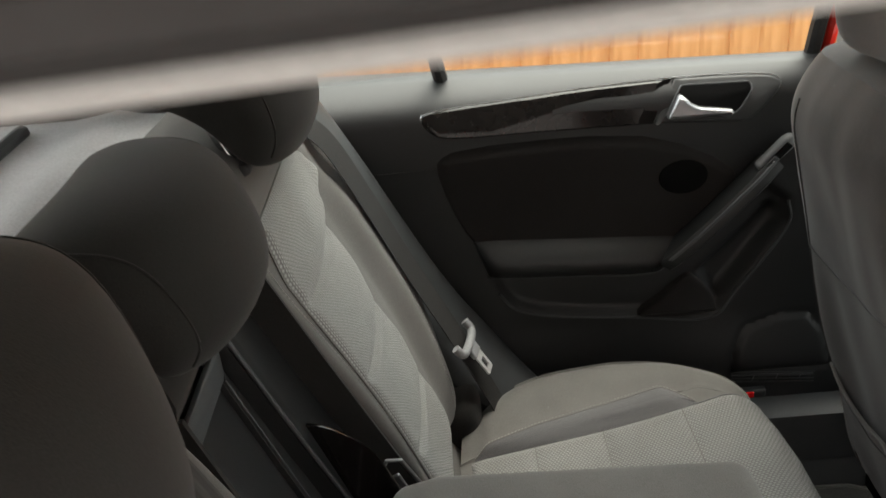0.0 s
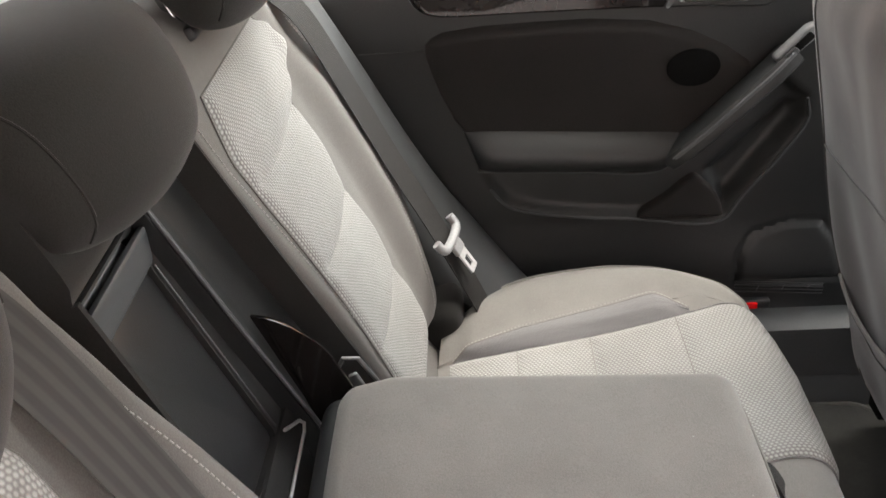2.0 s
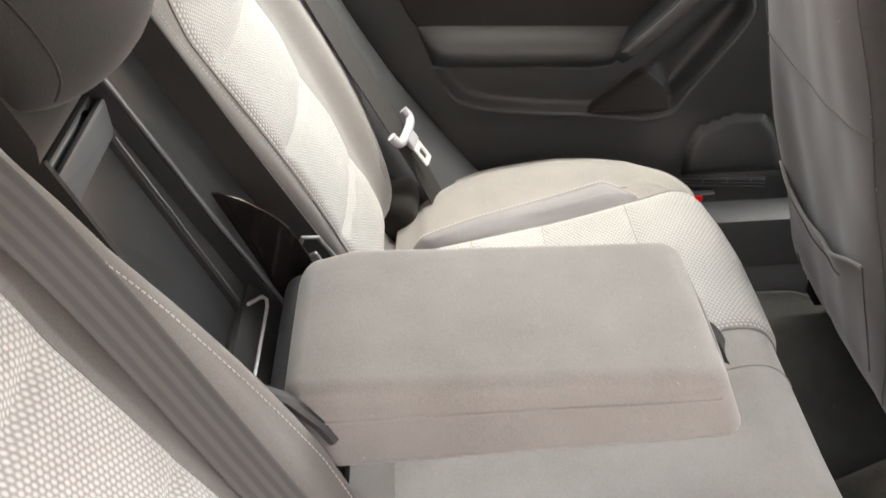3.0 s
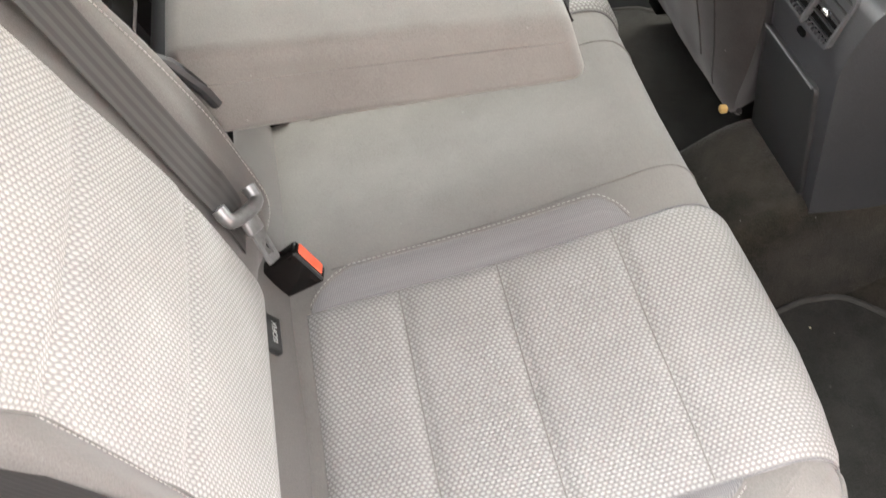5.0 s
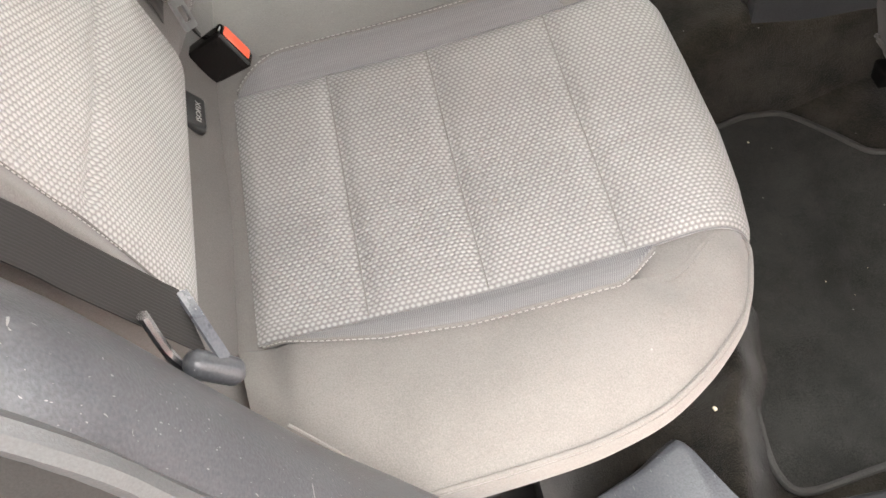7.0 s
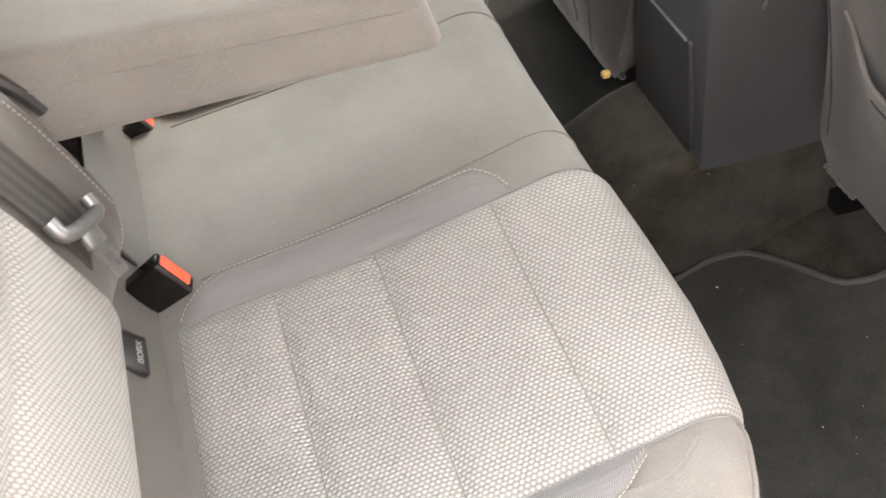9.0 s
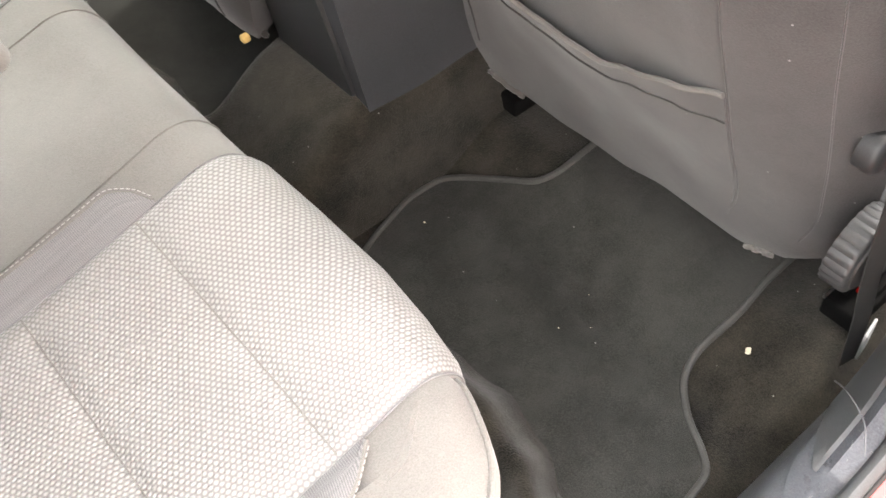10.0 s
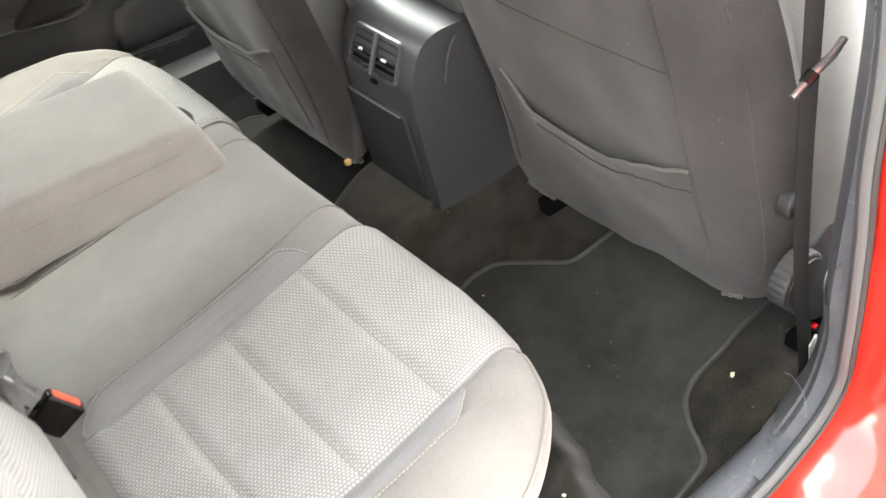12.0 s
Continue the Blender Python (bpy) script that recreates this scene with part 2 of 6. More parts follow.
FENCE = surface("orange_stained_fence_wood", (0.46, 0.20, 0.065), (0.70, 0.36, 0.145), 0.85, scale=22, big=2.2, bump=0.4, depth=0.004, stretch=(3, 3, 0.35))
CONCRETE = surface("grey_driveway_concrete", (0.22, 0.21, 0.20), (0.34, 0.33, 0.31), 0.9, scale=40, big=1.2, bump=0.5, depth=0.004)
# for the unseen wall that holds back side light
RENDER = surface("unseen_wall_brown", (0.25, 0.225, 0.21), (0.36, 0.33, 0.31), 0.9, scale=60, big=0.8, bump=0.4, depth=0.003)
GLASS = glass("window_glass")


# ---- mesh tools ----
def finish(name, me, mat, parent=None, label="", sharp=40):
    me.materials.append(mat)
    for p in me.polygons:
        p.use_smooth = True
    me.set_sharp_from_angle(angle=radians(sharp))
    ob = new(name, me)
    if parent:
        ob.parent = parent
    if label:
        ob["label"] = label
    return ob


def part(name, geo, mat, parent=None, label="", sharp=40):
    """One mesh object out of (verts, faces[, uvs])."""
    verts, faces = geo[0], geo[1]
    me = bpy.data.meshes.new(name)
    me.from_pydata([tuple(v) for v in verts], [], faces)
    if len(geo) > 2:
        lay = me.uv_layers.new(name="cloth")
        for lp in me.loops:
            lay.data[lp.index].uv = geo[2][lp.vertex_index]
    bm = bmesh.new()
    bm.from_mesh(me)
    bmesh.ops.recalc_face_normals(bm, faces=bm.faces)
    bm.to_mesh(me)
    bm.free()
    return finish(name, me, mat, parent, label, sharp)


def thing(name, label, category, group="", at=(0, 0, 0), kind=""):
    e = new(name)
    e.location = at
    e.empty_display_size = 0.05
    return tagged(e, label, category, group, kind)


def merged(*geos):
    V, F, U = [], [], []
    for g in geos:
        k = len(V)
        V += list(g[0])
        F += [tuple(i + k for i in f) for f in g[1]]
        U += list(g[2]) if len(g) > 2 else [(0, 0)] * len(g[0])
    return V, F, U


def moved(geo, m):
    return ([m @ Vector(v) for v in geo[0]], *geo[1:])


def warped(geo, fn):
    return ([fn(Vector(v)) for v in geo[0]], *geo[1:])


def rbox(sx, sy, sz, r, n=4, inner=4):
    """A box with rounded edges round the origin; sizes are whole sizes."""
    half = (sx / 2, sy / 2, sz / 2)
    r = min(r, *half)
    lines = []
    for h in half:
        c = h - r
        edge = [r * (1 - math.cos(i / n * math.pi / 2)) for i in range(n)]
        line = [-h + e for e in edge] + [-c + 2 * c * i / inner for i in range(inner + 1)] + [h - e for e in reversed(edge)]
        lines.append(sorted(set(round(a, 6) for a in line)))
    index, V, F = {}, [], []

    def vid(p):
        key = tuple(round(a, 6) for a in p)
        if key not in index:
            c = Vector([max(-h + r, min(h - r, a)) for a, h in zip(p, half)])
            d = Vector(p) - c
            V.append(c + d.normalized() * r if d.length > 1e-9 else Vector(p))
            index[key] = len(V) - 1
        return index[key]

    for ax in range(3):
        a, b = (ax + 1) % 3, (ax + 2) % 3
        for side in (-1, 1):
            for i in range(len(lines[a]) - 1):
                for j in range(len(lines[b]) - 1):
                    q = []
                    for di, dj in ((0, 0), (1, 0), (1, 1), (0, 1)):
                        p = [0, 0, 0]
                        p[ax], p[a], p[b] = side * half[ax], lines[a][i + di], lines[b][j + dj]
                        q.append(vid(p))
                    F.append(tuple(q if side > 0 else q[::-1]))
    return V, F, [(v[0] + v[1] * 0.3, v[2] + v[1]) for v in V]


def block(center, size, r=0.005, rot=(0, 0, 0), n=2, inner=1):
    return moved(rbox(*size, r, n, inner), pose(*center, *rot))


def slab(fn, us, vs, back):
    """A sheet over a grid, thickened by the vector back (or a function of u, v)."""
    V, F, U = [], [], []
    nu, nv = len(us), len(vs)
    for layer in (0, 1):
        for u in us:
            for v in vs:
                p = Vector(fn(u, v))
                if layer:
                    p = p + (Vector(back(u, v)) if callable(back) else Vector(back))
                V.append(p)
                U.append((u, v))
    o = nu * nv
    for i in range(nu - 1):
        for j in range(nv - 1):
            a, b, c, d = i * nv + j, (i + 1) * nv + j, (i + 1) * nv + j + 1, i * nv + j + 1
            F += [(a, b, c, d), (o + d, o + c, o + b, o + a)]
    for i in range(nu - 1):
        F += [(i * nv, o + i * nv, o + (i + 1) * nv, (i + 1) * nv), (i * nv + nv - 1, (i + 1) * nv + nv - 1, o + (i + 1) * nv + nv - 1, o + i * nv + nv - 1)]
    for j in range(nv - 1):
        F += [(j, j + 1, o + j + 1, o + j), ((nu - 1) * nv + j, o + (nu - 1) * nv + j, o + (nu - 1) * nv + j + 1, (nu - 1) * nv + j + 1)]
    return V, F, U


def span(a, b, n):
    return [a + (b - a) * i / n for i in range(n + 1)]


def smooth_line(pts, n=8, closed=False):
    """Catmull-Rom through the points."""
    pts = [Vector(p) for p in pts]
    k = len(pts)
    out = []
    for i in range(k if closed else k - 1):
        if closed:
            p0, p1, p2, p3 = pts[i - 1], pts[i], pts[(i + 1) % k], pts[(i + 2) % k]
        else:
            p1, p2 = pts[i], pts[i + 1]
            p0 = pts[i - 1] if i else p1 * 2 - p2
            p3 = pts[i + 2] if i + 2 < k else p2 * 2 - p1
        for j in range(n):
            t = j / n
            out.append(0.5 * ((2 * p1) + (p2 - p0) * t + (2 * p0 - 5 * p1 + 4 * p2 - p3) * t * t + (3 * p1 - p0 - 3 * p2 + p3) * t ** 3))
    if not closed:
        out.append(pts[-1])
    return out


def sweep(path, section, up=(0, 0, 1), closed=False):
    """Sweeps a closed 2D section (side, up) along a path."""
    path = [Vector(p) for p in path]
    V, F, U = [], [], []
    n, k, run = len(path), len(section), 0.0
    for i, p in enumerate(path):
        a = path[i - 1] if (i or closed) else p
        b = path[(i + 1) % n] if (i < n - 1 or closed) else p
        t = (b - a).normalized()
        upv = Vector(up(i / (n - 1)) if callable(up) else up)
        side = t.cross(upv).normalized()
        nrm = side.cross(t).normalized()
        if i:
            run += (p - path[i - 1]).length
        for s in section:
            V.append(p + side * s[0] + nrm * s[1])
            U.append((s[0], run))
    for i in range(n if closed else n - 1):
        j = (i + 1) % n
        for q in range(k):
            r = (q + 1) % k
            F.append((i * k + q, i * k + r, j * k + r, j * k + q))
    if not closed:
        F += [tuple(range(k))[::-1], tuple((n - 1) * k + q for q in range(k))]
    return V, F, U


def ring(r, n=8, ry=None):
    return [(r * math.cos(2 * math.pi * i / n), (ry or r) * math.sin(2 * math.pi * i / n)) for i in range(n)]


def tube(path, r, n=8, closed=False, up=(0.13, 0.21, 0.97)):
    return sweep(path, ring(r, n), up, closed)


def dashes(path, length=0.004, gap=0.0025, r=0.0006, up=(0, 0, 1)):
    """Stitches along a path, joined."""
    path = [Vector(p) for p in path]
    geos, on, acc, cur = [], True, 0.0, [path[0]]
    for a, b in zip(path, path[1:]):
        d, left = (b - a), (b - a).length
        if left < 1e-9:
            continue
        d /= left
        p = a
        while left > 0:
            need = (length if on else gap) - acc
            if left >= need:
                p = p + d * need
                left -= need
                if on and (p - cur[0]).length > 1e-4:
                    geos.append(sweep([cur[0], p], ring(r, 5), (0.1, 0.2, 0.97)))
                on, acc, cur = not on, 0.0, [p]
            else:
                acc += left
                p = p + d * left
                left = 0
    return merged(*geos)


def round_poly(pts, r, n=4):
    """2D polygon with rounded corners; r one number or one per corner."""
    out, k = [], len(pts)
    for i in range(k):
        p, a, b = Vector(pts[i]), Vector(pts[i - 1]), Vector(pts[(i + 1) % k])
        rr = r[i] if isinstance(r, (list, tuple)) else r
        da, db = (a - p), (b - p)
        q = min(rr, da.length * 0.48, db.length * 0.48)
        s, e = p + da.normalized() * q, p + db.normalized() * q
        for j in range(n + 1):
            t = j / n
            out.append(s * (1 - t) ** 2 + p * 2 * t * (1 - t) + e * t * t)
    return out


def prism(outline, place, depth, bevel=0.002, segs=2):
    """A 2D outline set into space by place(a, b, h), h from 0 to depth, with a rounded front rim."""
    outline = [Vector(p) for p in outline]
    k = len(outline)
    c = sum(outline, Vector((0, 0))) / k
    area = sum(outline[i - 1].x * outline[i].y - outline[i].x * outline[i - 1].y for i in range(k))
    rings = [(0, 0.0)] + [(depth - bevel + bevel * math.sin(j / segs * math.pi / 2), bevel * (1 - math.cos(j / segs * math.pi / 2))) for j in range(segs + 1)]
    V, F = [], []
    for h, ins in rings:
        for i, p in enumerate(outline):
            t = (outline[(i + 1) % k] - outline[i - 1]).normalized()
            nin = Vector((-t.y, t.x)) * (1 if area > 0 else -1)
            q = p + nin * ins
            V.append(Vector(place(q.x, q.y, h)))
    m = len(rings)
    for j in range(m - 1):
        for i in range(k):
            i2 = (i + 1) % k
            F.append((j * k + i, j * k + i2, (j + 1) * k + i2, (j + 1) * k + i))
    F += [tuple(range(k))[::-1], tuple((m - 1) * k + i for i in range(k))]
    U = [(v.x, v.z) for v in V]
    return V, F, U


def frame_ring(outer, inner_line, place, depth):
    """A flat ring between two outlines with the same number of points."""
    k = len(outer)
    V = [Vector(place(p[0], p[1], h)) for h in (0, depth) for line in (outer, inner_line) for p in line]
    F = []
    for i in range(k):
        j = (i + 1) % k
        F += [(i, j, k + j, k + i), (2 * k + i, 3 * k + i, 3 * k + j, 2 * k + j), (i, 2 * k + i, 2 * k + j, j), (k + i, k + j, 3 * k + j, 3 * k + i)]
    return V, F, [(v.x, v.z) for v in V]


def rim(dist, r):
    """How far a rounded edge of radius r has dropped at a distance from the edge."""
    if dist >= r:
        return 0.0
    dist = max(dist, 0.0)
    return r - math.sqrt(max(r * r - (r - dist) ** 2, 0.0))


def lerp_table(x, table):
    """Smooth steps through (x, value) rows."""
    if x <= table[0][0]:
        return table[0][1]
    for (a, va), (b, vb) in zip(table, table[1:]):
        if x <= b:
            t = (x - a) / (b - a)
            return va + (vb - va) * (t * t * (3 - 2 * t))
    return table[-1][1]


def line_table(x, table):
    if x <= table[0][0]:
        return table[0][1]
    for (a, va), (b, vb) in zip(table, table[1:]):
        if x <= b:
            return va + (vb - va) * (x - a) / (b - a)
    return table[-1][1]


def ease(v, a, b):
    t = max(0.0, min(1.0, (v - a) / (b - a)))
    return t * t * (3 - 2 * t)


# ---- rear bench: shared shapes ----
TH = math.atan(0.385)
UP, OUT = Vector((-math.sin(TH), 0, math.cos(TH))), Vector((math.cos(TH), 0, math.sin(TH)))
ROOT = Vector((0.068, 0, 0.562))


def on_back(s, y, d=0.0):
    """A place on the backrests: s up along the slope, y across, d out from it."""
    return ROOT + UP * s + OUT * d + Vector((0, y, 0))


PROFILE = smooth_line([(0.035, 0, 0.525), (0.075, 0, 0.546), (0.16, 0, 0.563), (0.28, 0, 0.585), (0.40, 0, 0.615), (0.450, 0, 0.627), (0.480, 0, 0.617), (0.498, 0, 0.585), (0.486, 0, 0.550), (0.445, 0, 0.520), (0.385, 0, 0.505)], 10)
RUN = [0.0]
for a, b in zip(PROFILE, PROFILE[1:]):
    RUN.append(RUN[-1] + (b - a).length)


def along(s):
    s = max(0.0, min(RUN[-1], s))
    for i in range(len(RUN) - 1):
        if s <= RUN[i + 1]:
            t = (s - RUN[i]) / (RUN[i + 1] - RUN[i])
            p = PROFILE[i].lerp(PROFILE[i + 1], t)
            tan = (PROFILE[i + 1] - PROFILE[i]).normalized()
            return p, Vector((-tan.z, 0, tan.x))
    return PROFILE[-1], Vector((1, 0, 0))


def run_at_x(x):
    for i, p in enumerate(PROFILE):
        if p.x >= x:
            return RUN[i]
    return RUN[-1]


FLAT_X, EDGE_R = 0.442, 0.060
# front edge of the cushion by distance from the middle
FRONT_X = [(0.0, 0.495), (0.15, 0.497), (0.25, 0.501), (0.33, 0.502), (0.39, 0.496), (0.44, 0.487), (0.465, 0.481), (0.488, 0.471), (0.51, 0.458), (0.527, 0.445), (0.553, 0.414), (0.577, 0.375), (0.590, 0.335), (0.597, 0.296), (0.602, 0.22)]
RUN_FLAT = run_at_x(FLAT_X)
FLAT_Z = along(RUN_FLAT)[0].z + 0.0008


def cushion(s, y, d=0.0):
    """A place on the bench cushion: s along its length over the front edge, y across, d above it."""
    p, n = along(s)
    a = abs(y)
    yr = a
    k = (line_table(a, FRONT_X) - 0.035) / 0.463
    x = 0.035 + (p.x - 0.035) * (k if a > 0.46 else 1.0 + (k - 1.0) * max(0.0, min(1.0, (p.x - 0.30) / 0.17)) ** 2)
    if yr > 0.45:
        w = line_table(x, [(0.06, 0.16), (0.085, 0.26), (0.13, 0.62), (0.18, 0.90), (0.25, 1.0)])
        yr = 0.45 + (yr - 0.45) * w
    yr -= max(0.0, (a - 0.42) / 0.17) * 0.6 * max(0.0, 0.580 - p.z)
    # the bolster stays flat out to its piping, then turns down sharply
    top = max(0.0, n.z)
    fall = FLAT_Z - p.z
    if p.x > FLAT_X and s > RUN_FLAT and 0 < fall < EDGE_R and a > 0.44:
        u = math.sqrt(1.0 - (1.0 - fall / EDGE_R) ** 2)
        lifted = FLAT_Z - EDGE_R * (1.0 - (1.0 - u ** 5) ** 0.2) + 0.06 * (p.x - FLAT_X) * (1.0 - u ** 8)
        mixed = min(1.0, (a - 0.44) / 0.06)
        p = Vector((p.x, p.y, p.z + (lifted - p.z) * mixed))
        top += (1.0 - top) * mixed * (1.0 - u ** 6)
    z = p.z + top * (0.006 * math.exp(-(min(0.0, a - 0.53) / 0.070) ** 2) - 0.005 * math.exp(-((a - 0.30) / 0.08) ** 2) - 0.004 * math.exp(-(a / 0.10) ** 2))
    return Vector((x, math.copysign(yr, y), z)) + n * d


S_BACK, S_SEAM, S_FRONT = run_at_x(0.083), run_at_x(0.40), run_at_x(0.478)

S_LIP = S_FRONT + 0.068

# ---- bench cushion ----
bench = thing("rear_bench", "grey fabric rear bench seat with dotted light weave panels", "bench seat", at=(0.25, 0, 0.30))


def add(name, geo, mat, parent, label="", sharp=40):
    top = parent
    off = Vector((0, 0, 0))
    while top is not None:
        off = off + top.location
        top = top.parent
    return part(name, moved(geo, Matrix.Translation(-off)), mat, parent, label, sharp)


def cover_half(s):
    """Half width of the cover, drawn in at the front where the bolsters take over."""
    return 0.486 - 0.034 * ease(s, run_at_x(0.42), run_at_x(0.466))


base = slab(lambda s, v: cushion(s, v * cover_half(s)), span(0, S_LIP, 70), span(-1, 1, 110), lambda s, y: (-0.012 * along(s)[1].x, 0, -0.012 * max(0.0, along(s)[1].z)))
add("cushion_cover", base, FABRIC, bench, "plain grey fabric cover")
GROOVES = [run_at_x(x) for x in (0.165, 0.266, 0.373)]


def panel_pad(s, y, s0, s1, y0, y1, grooves, puff=0.005, rimw=0.012, gw=0.009, gd=0.0042):
    e = min(s - s0, s1 - s, abs(y - y0), abs(y1 - y))
    d = 0.001 + puff * min(1.0, max(0.0, e) / rimw) ** 0.6
    for g in grooves:
        d -= gd * math.exp(-((s - g) / gw) ** 2) * min(1, max(0, e) / 0.02)
    return d


# the piped edge of the outer bolster, with its height
BOLSTER = [(0.474, 0.432, 0.585), (0.476, 0.449, 0.603), (0.473, 0.465, 0.614), (0.465, 0.488, 0.615), (0.455, 0.510, 0.614), (0.442, 0.527, 0.612), (0.411, 0.553, 0.609), (0.372, 0.577, 0.605), (0.332, 0.590, 0.601), (0.293, 0.597, 0.597), (0.218, 0.602, 0.585), (0.17, 0.601, 0.573), (0.13, 0.584, 0.563), (0.10, 0.558, 0.554)]
for side in (-1, 1):
    ya, yb = side * 0.168, side * 0.448
    s0, s1 = S_BACK - 0.01, S_LIP - 0.004
    us = sorted(set(span(s0, s1, 60) + [g + k * 0.0035 for g in GROOVES for k in range(-4, 5)]))
    add("weave_panel", slab(lambda s, y: cushion(s, y, panel_pad(s, y, s0, s1, ya, yb, GROOVES)), us, span(ya, yb, 44), (0, 0, -0.006)), WEAVE, bench, "light grey dotted weave seat panel")
    # ribbed inset strips beside the panel, straight on one side and bowed on the other
    for inner in (True, False):
        edge = side * (0.168 if inner else 0.448)
        sgn = -side if inner else side
        sa, sb = S_BACK - 0.005, S_SEAM + 0.002

        def wide(s, sa=sa, sb=sb, inner=inner):
            t = (s - sa) / (sb - sa)
            w = 0.034 if inner else 0.023 + 0.008 * t
            return 0.004 + w * min(1, max(0.0, t) / (0.14 if inner else 0.085)) ** 0.6 * min(1.0, max(0.0, 1 - t) / 0.07) ** 0.5

        def lift(s, sa=sa, sb=sb, inner=inner):
            return (0.0070 if inner else 0.0135) * ease(s, sa, sa + 0.03) * ease(sb - s, -0.012, 0.035) + 0.001

        def strip_fn(s, f, edge=edge, sgn=sgn, wide=wide):
            y = edge + sgn * wide(s) * f
            return cushion(s, y, 0.0012 + lift(s) * math.sin(math.pi / 2 * f) ** 0.8)

        add("inset_strip", slab(strip_fn, span(sa, sb, 40), span(0, 1, 8), (0, 0, -0.006)), STRIP, bench, "ribbed grey woven inset strip")
        rim_line = [cushion(s, edge + sgn * (wide(s) + 0.0045), 0.0016 + lift(s)) for s in span(sa, sb + 0.001, 60)]
        add("stitching", dashes(rim_line, 0.0032, 0.0020, 0.0005), THREAD, bench, "pale stitched seam")
        add("seam", tube([cushion(s, edge + sgn * (wide(s) + 0.0012), 0.0004 + lift(s)) for s in span(sa, sb, 40)], 0.0016, 6), FABRIC, bench)
        add("seam", tube([cushion(s, edge + sgn * 0.001, 0.0012) for s in span(sa, S_LIP - 0.01, 60)], 0.0010, 6), STRIP, bench)
    for g in GROOVES:
        add("channel_seam", tube([cushion(g, ya + (yb - ya) * f, panel_pad(g, ya + (yb - ya) * f, s0, s1, ya, yb, GROOVES) + 0.0001) for f in span(0.01, 0.99, 40)], 0.0007, 5), FABRIC, bench)
    # piping along the outer edge of the bolster
    rim_line = smooth_line([(x, side * y, z) for x, y, z in BOLSTER], 6)

    edge_line = smooth_line([(x, side * y, z) for x, y, z in BOLSTER[1:]] + [(0.07, side * 0.515, 0.548)], 6)
    fold = [0.0]
    for a, b in zip(edge_line, edge_line[1:]):
        fold.append(fold[-1] + (b - a).length)

    def bolster_top(f, v, side=side, edge_line=edge_line, fold=fold):
        at = run_at_x(0.480) + (run_at_x(0.062) - run_at_x(0.480)) * f
        inner_at = cushion(at, side * (cover_half(at) - 0.003 - 0.004 * ease(at, S_BACK, S_BACK + 0.04)), 0.0125 * ease(at, S_BACK, S_BACK + 0.03) * ease(S_SEAM - at, -0.010, 0.035) + 0.0004)
        q = f * fold[-1]
        i = max(j for j in range(len(fold) - 1) if fold[j] <= q)
        rim_at = edge_line[i].lerp(edge_line[i + 1], (q - fold[i]) / (fold[i + 1] - fold[i]))
        reach = (rim_at - inner_at).length
        return inner_at.lerp(rim_at, v) + Vector((0, 0, min(0.012 if side < 0 else 0.018, reach * 0.14 * (1 if side < 0 else 1.4)) * math.sin(math.pi * v ** 1.3)))

    add("bolster_top", slab(bolster_top, [k / 60 for k in range(60)] + [0.999], [0.5 - 0.5 * math.cos(q) for q in span(0, math.pi, 24)], (0, 0, -0.008)), FABRIC, bench, "plain grey fabric outer bolster")

    def skirt(i, v, side=side, rim_line=rim_line):
        p = rim_line[i]
        t = rim_line[min(i + 1, len(rim_line) - 1)] - rim_line[max(i - 1, 0)]
        out = Vector((-t.y, t.x, 0)).normalized() * -side
        return p + out * ((0.003 + 0.005 * math.sin(math.pi * min(1.0, v * 1.4))) * min(1.0, i / 36) - 0.040 * v ** 3) + Vector((0, 0, -0.052 * v))

    add("bolster_side", slab(skirt, list(range(len(rim_line))), span(0, 1, 10), (-0.004, side * -0.004, 0)), FABRIC, bench, "grey fabric side of the bolster")
    add("piping", tube([p + Vector((0, 0, 0.001)) for p in rim_line], 0.0024, 8), FABRIC, bench, "grey fabric piping")
# centre section seam, a shallow crease across the front shoulder
for side in (-1, 1):
    crease = [cushion(S_BACK + 0.02 + (S_FRONT + 0.01 - S_BACK) * f, side * (0.118 - 0.012 * f), 0.0004) for f in span(0, 1, 40)]
    add("seam", tube(crease, 0.0011, 6), FABRIC, bench, "soft sewn crease")
# flap takes the darker backrest fabric to put the gap's shade into its colour
filler = slab(lambda u, y: Vector((0.088 - 0.062 * u, y, 0.527 + 0.085 * u * u)), span(0.0, 1.0, 8), span(-0.50, 0.50, 40), (-0.01, 0, -0.03))
add("rear_flap", filler, FABRIC_BACK, bench, "grey fabric flap behind the cushion, toned down for gap shade")

foot = round_poly([(0.02, -0.53), (0.29, -0.53), (0.37, -0.495), (0.425, -0.43), (0.45, -0.34), (0.45, 0.34), (0.425, 0.43), (0.37, 0.495), (0.29, 0.53), (0.02, 0.53)], 0.03, 5)
add("base_cover", prism(foot, lambda x, y, h: Vector((x, y, 0.25 + h)), 0.25, 0.015), CARPET, bench, "dark carpet over the seat base")

# ---- backrests ----
TOP_S = 0.60


CURL = {-1: 0.034, 1: 0.010}


